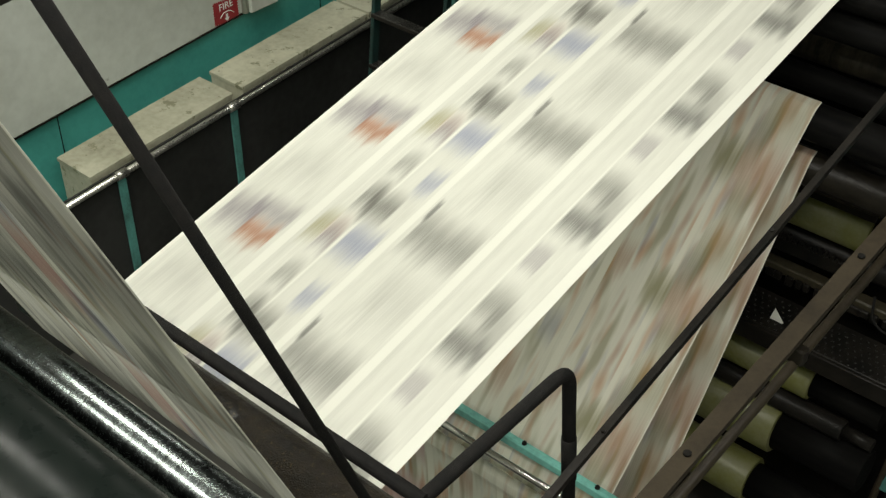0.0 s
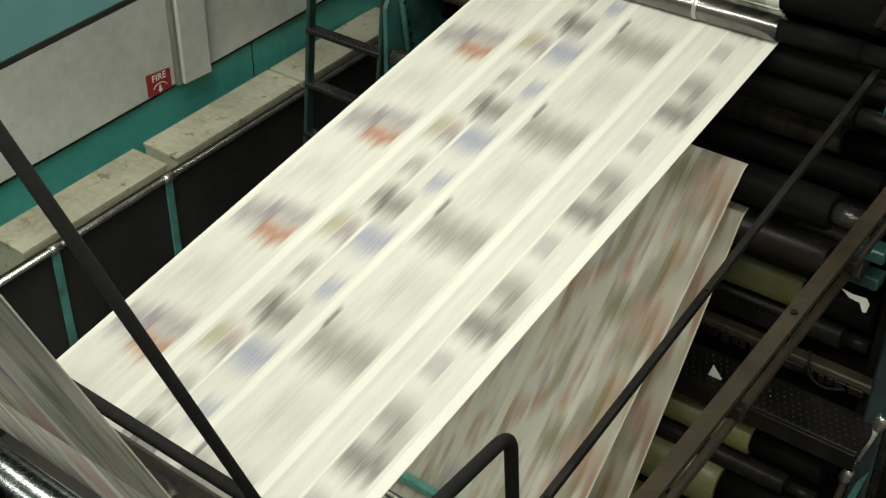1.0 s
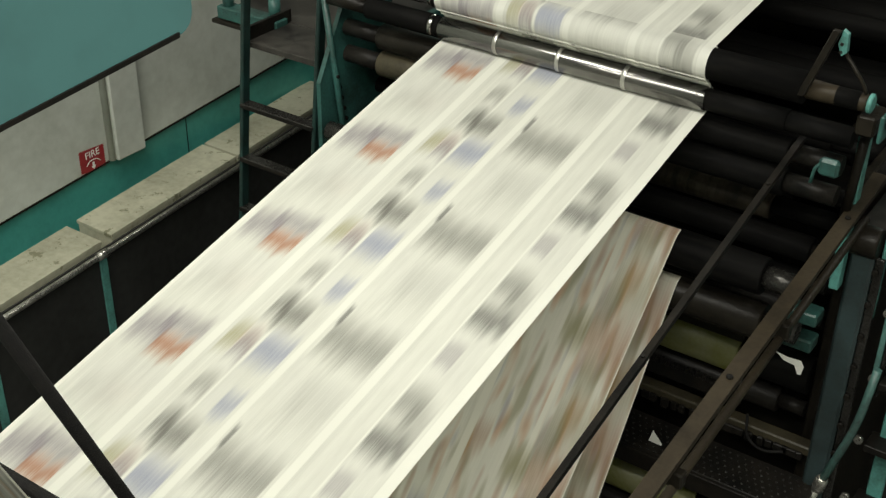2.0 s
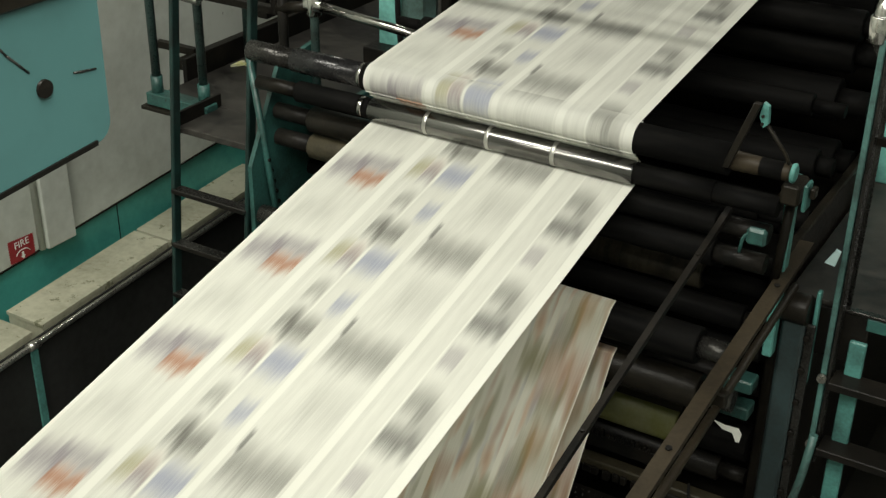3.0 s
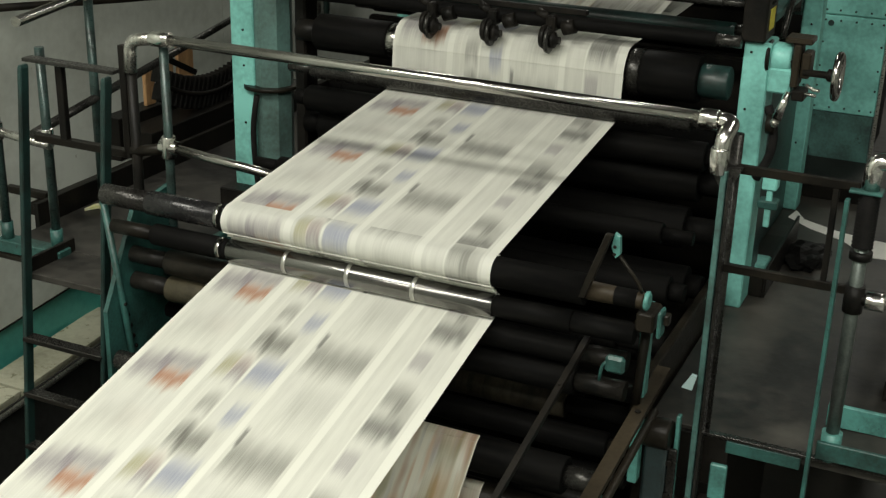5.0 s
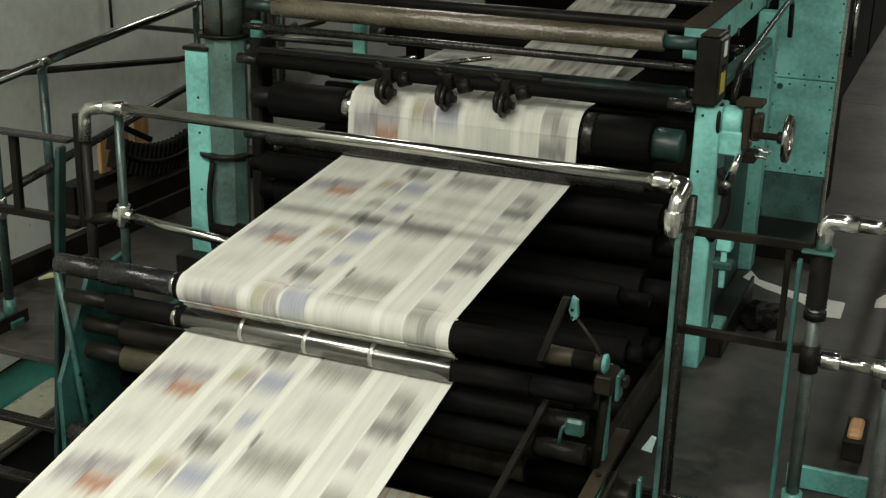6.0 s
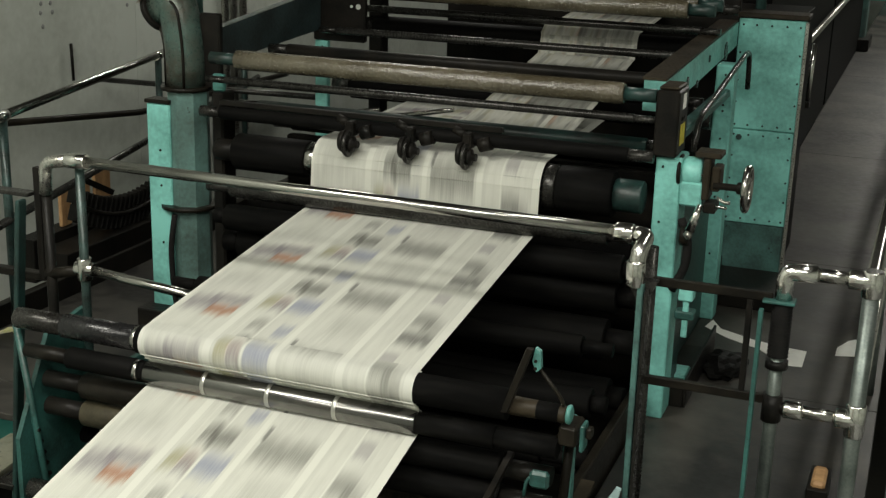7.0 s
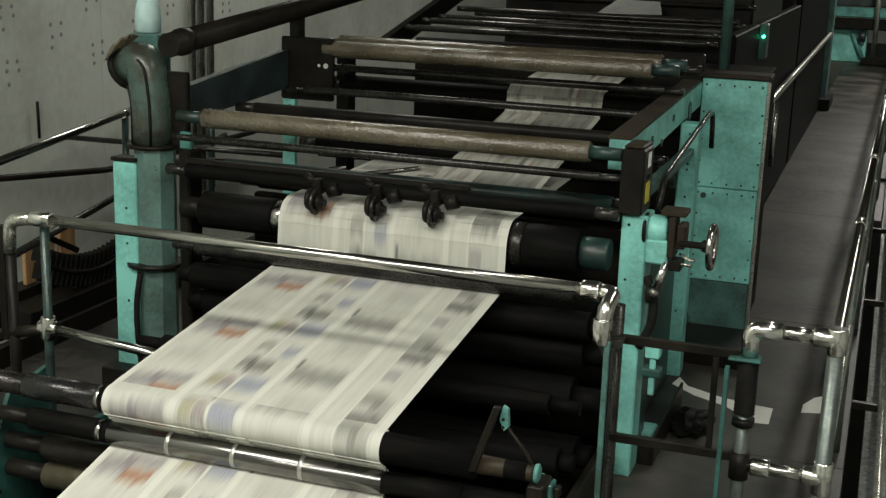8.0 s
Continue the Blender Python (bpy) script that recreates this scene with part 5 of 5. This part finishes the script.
part("post_cap", lathe_x([(-0.93, 0.05), (-0.92, 0.055), (-0.83, 0.055), (-0.82, 0.05)], 3.75, -2.15, 18), BROWN, gpst)
bolts(post_flange, [(-0.817, 3.74, -2.25 - 0.13 * k) for k in range(9)], "y", 0.014)
for k, h in enumerate((-2.49, -2.60)):
    whole("ink_box", box(-1.10, -0.965, 3.70, 3.78, h - 0.03, h + 0.02, 0.006), TEAL_D, "small teal ink bracket box", "bracket box", "ink brackets")


def beam(name, a, b, w, t, mat, label, category):
    """A flat bar from a to b, w wide across x, t thick."""
    bm = box(-w / 2, w / 2, 0, 1, -t / 2, t / 2, 0.0)
    a, b = Vector(a), Vector(b)
    for v in bm.verts:
        c = v.co.copy()
        v.co = a + (b - a) * c.y + Vector((c.x, 0, c.z))
    o = thing(name, label, category)
    bar = part("flat_bar", bm, mat, o)
    for k in (0.12, 0.47, 0.80):
        q = a + (b - a) * k
        part("bar_bolt", tube(q + Vector((0, 0, t / 2 - 0.001)), q + Vector((0, 0, t / 2 + 0.006)), min(0.010, w * 0.3), 8), BLACK, bar)
    return o


beam("slanting_bar", (-0.905, 3.90, -1.985), (-0.905, 1.35, -2.225), 0.048, 0.02, RUSTY, "long brown flat bar slanting down beside the webs", "bar")
sb = thing("control_rod", "long brown rod clamped under the flat bar", "rod")
part("rod", tube((-0.893, 3.78, -2.09), (-0.893, 1.35, -2.32), 0.014, 12), RUSTY, sb)
for y in (3.05, 2.35):
    part("clamp", box(-0.918, -0.868, y, y + 0.035, -2.155 - (3.05 - y) * 0.095, -2.105 - (3.05 - y) * 0.095, 0.005), BROWN, sb)
beam("slanting_bar", (-1.10, 3.62, -1.785), (-1.10, 1.35, -2.292), 0.020, 0.02, BLACK, "thin black bar slanting down beside the webs", "bar")

# ---- near the lens ----
ng = thing("near_guard", "teal painted guard plate with rounded corner and bolt hole", "guard plate")
out = [(-0.408, -0.35, 0.4), (-0.408, -0.35, -0.2837), (-0.408, 0.357, -0.2295)] + [(-0.408, 0.357 + 0.0095 * math.sin(k * math.pi / 12), -0.2200 - 0.0095 * math.cos(k * math.pi / 12)) for k in range(1, 7)] + [(-0.408, 0.372, 0.4)]
plate = part("plate", flat(out, 0.008), TEAL_N, ng)
part("lower_lip", flat([(-0.399, -0.35, -0.2819), (-0.399, 0.357, -0.2277), (-0.399, 0.357, -0.2301), (-0.399, -0.35, -0.2843)], 0.010), BLACK, plate)
part("bolt_hole", tube((-0.3985, 0.332, -0.1957), (-0.412, 0.332, -0.1957), 0.0040, 16), BLACK, plate)
for a, b in (((0.3125, -0.1728), (0.3158, -0.1770)), ((0.3158, -0.1770), (0.3257, -0.1871)), ((0.3487, -0.1941), (0.3616, -0.1959))):
    part("scratch", tube((-0.4, a[0], a[1]), (-0.4, b[0], b[1]), 0.0006, 6), DSTEEL, plate)
hinge = part("hinge_plate", box(-0.3998, -0.397, 0.31, 0.3555, -0.1595, -0.10, 0.001), BROWN, ng)
part("hinge_pin", tube((-0.3945, 0.341, -0.141), (-0.3975, 0.341, -0.141), 0.008, 16), BLACK, hinge)
part("stand_post", box(-0.445, -0.412, -0.35, -0.28, FLOOR, 0.4, 0.005), TEAL_D, ng)
gb = thing("guard_bar", "black rubber-covered guard bar slanting over the web", "guard bar")
part("bar", tube((-1.055, 0.4245, -0.201), (-1.055, 1.187, -2.23), 0.0092, 12), HANDLE, gb)
cb = thing("cross_bar", "black cross bar with bent grip at the web foot", "cross bar")
part("bar", tube((-2.9, 1.33, -2.122), (-1.24, 1.33, -2.122), 0.0178, 14), HANDLE, cb)
part("bent_grip", pipe([(-1.25, 1.34, -2.125), (-1.245, 1.862, -2.105), (-1.24, 1.93, -2.9)], 0.018, 0.06, 14), HANDLE, cb)
part("grip_sleeve", tube((-1.2435, 1.884, -2.36), (-1.242, 1.898, -2.52), 0.0205, 14), HANDLE, cb)
for y, h, r, m, lab in ((0.62, -1.306, 0.039, GLOSS, "glossy dark steel roller close under the lens"), (0.43, -1.225, 0.105, NEARBLACK, "thick black roller close under the lens")):
    roller(lab, -3.0, -0.55, y, h, r, m, "near rollers", ends=0.05)

# ---- small things ----
def scrap(pts, label, mat=None, h=DECK, t=0.004):
    bm = flat([(x, y, h + 0.003 + z) for x, y, z in pts], t)
    return whole("paper_scrap", bm, mat or WHITE, label, "paper scrap", "paper scraps")


scrap([(-0.86, 6.30, 0), (-0.80, 6.18, 0), (-0.62, 6.085, 0), (-0.48, 6.045, 0), (-0.36, 6.03, 0), (-0.36, 5.81, 0), (-0.44, 5.80, 0), (-0.585, 5.97, 0), (-0.75, 6.06, 0), (-0.88, 6.18, 0)], "torn white strip of newsprint lying on the walkway")
scrap([(-0.226, 6.15, 0), (-0.18, 6.276, 0), (-0.141, 6.317, 0), (-0.127, 6.07, 0), (-0.227, 6.036, 0)], "small white paper scrap lying on the walkway")
scrap([(-4.0, 4.56, 0), (-3.96, 4.62, 0), (-3.93, 4.60, 0), (-3.92, 4.66, 0), (-3.96, 4.68, 0), (-4.0, 4.64, 0)], "crumpled yellow-green scrap lying on the walkway", YELLOW2, t=0.012)
whole("paper_scrap", flat([(-1.468, 3.60, -3.149), (-1.425, 3.60, -3.200), (-1.446, 3.60, -3.235), (-1.49, 3.60, -3.235)], 0.003), WHITE, "torn white paper scrap stuck on the step plate", "paper scrap", "paper scraps")
whole("paper_scrap", flat([(-1.083, 3.70, -2.665), (-1.04, 3.70, -2.672), (-0.99, 3.70, -2.668), (-0.976, 3.70, -2.69), (-0.981, 3.70, -2.725), (-0.994, 3.70, -2.728), (-1.01, 3.70, -2.695), (-1.05, 3.70, -2.69)], 0.003), WHITE, "torn white paper scrap caught below the bracket", "paper scrap", "paper scraps")
tr = thing("drip_tray", "black steel drip tray on the walkway beside the frame", "tray")
part("tray_floor", box(-0.93, -0.79, 5.10, 5.85, DECK + 0.002, DECK + 0.012, 0.002), BLACK, tr)
part("tray_side", box(-0.792, -0.78, 5.09, 5.86, DECK + 0.002, DECK + 0.13, 0.002), BLACK, tr)
part("tray_end", box(-0.93, -0.793, 5.085, 5.097, DECK + 0.002, DECK + 0.13, 0.002), BLACK, tr)
part("tray_rag", box(-0.90, -0.83, 5.35, 5.5, DECK + 0.013, DECK + 0.04, 0.008), TEAL, tr)
bag = thing("black_rag", "crumpled black plastic bag lying on the walkway", "bag")
bm = bmesh.new()
bmesh.ops.create_icosphere(bm, subdivisions=3, radius=1)
for v in bm.verts:
    k = 1 + 0.35 * noise.noise(v.co * 2.3)
    v.co = Vector((-0.70 + v.co.x * 0.10 * k, 5.62 + v.co.y * 0.17 * k, DECK + 0.02 + max(v.co.z, -0.4) * 0.045 * k))
part("bag_body", bm, RUBBER_SHADE, bag)
tn = thing("wooden_box", "pale wooden block in a black bin on the walkway", "box")
part("bin", box(-0.205, -0.130, 4.36, 4.58, DECK, DECK + 0.08, 0.004), BLACK, tn)
part("block", box(-0.193, -0.142, 4.385, 4.54, DECK + 0.07, DECK + 0.10, 0.010), WOOD, tn)
ch = thing("cable_chain", "black cable chain hanging in a sag beside the walkway", "cable chain")
def sag(y):
    """Height of the chain's middle band at y."""
    return -1.925 + 0.55 * (y - 6.1) ** 2


for k in range(22):
    y = 5.58 + 0.045 * k
    for up in (0, 1):
        h = sag(y) + (0.055 if up else -0.048)
        link = part("link", box(-0.03, 0.03, -0.010, 0.010, -0.046, 0.046, 0.004), BLACK, ch)
        link.matrix_basis = Matrix.Translation((-4.30, y, h + E)) @ pose(0, 0, 0, -22, 0, 0) @ Matrix.Translation((0, 0, -E))
part("band", pipe([(-4.262, 5.55 + 0.1 * k, sag(5.55 + 0.1 * k)) for k in range(11)], 0.012, 0.05, 8), BLACK, ch)
part("chain_tray", box(-4.42, -4.22, 5.4, 6.7, DECK + 0.014, -2.012, 0.004), BLACK, ch)
wb = thing("wooden_crate", "pale wooden slats of a crate behind the chain", "crate")
part("shelf", box(-4.56, -4.44, 5.4, 6.7, DECK - 0.05, -1.96, 0.004), BLACK, wb)
for a, b, h in ((5.70, 5.79, -1.73), (5.86, 5.97, -1.70), (6.02, 6.17, -1.675)):
    part("slat", box(-4.50, -4.475, a, b, -1.96, h, 0.004), WOOD, wb)
part("strap", flat([(-4.47, 5.86, -1.72), (-4.47, 5.90, -1.70), (-4.47, 6.20, -1.85), (-4.47, 6.18, -1.88)], 0.006), BLACK, wb)
for x, y, watts, across in LAMPS:
    fx = thing("ceiling_light", "long white fluorescent fitting under the ceiling", "ceiling light", "ceiling lights")
    hx, hy = (1.62, 0.17) if across else (0.17, 1.22)
    part("housing", box(x - hx, x + hx, y - hy, y + hy, CEIL - 0.10, CEIL - 0.002, 0.01), WHITE_W, fx)
    part("hanger", box(x - 0.02, x + 0.02, y - 0.02, y + 0.02, CEIL - 0.30, CEIL - 0.101, 0.003), STEEL, fx)

# stretches of the first web where it is pressed between rollers
NIP = (RUN_A.s[4] - 0.012, RUN_A.s[33] + 0.022)
BEND = (RUN_A.s[34] - 0.015, RUN_A.s[42])


def motions():
    for ob, run, s0, loop, x0, side in MOVING:
        rows = []
        for f in range(0, 241):
            t = f / 30
            s = (s0 + SPEED * t) % loop
            p, d = run.at(s)
            off, turn = 0.0013 * side, math.degrees(math.atan2(d.y, d.x)) % 360
            if run is RUN_A and NIP[0] < s < NIP[1]:
                off, turn = 0.012 if p.y < -1.66 else -0.012, min(turn, 80)
            elif run is RUN_A and BEND[0] < s < BEND[1]:
                off = 0.012
            q = p + Vector((-d.y, d.x)) * off
            rows.append((t, pose(x0, q.x, q.y + E, turn, 0, 0)))
        walk(ob, rows)


motions()
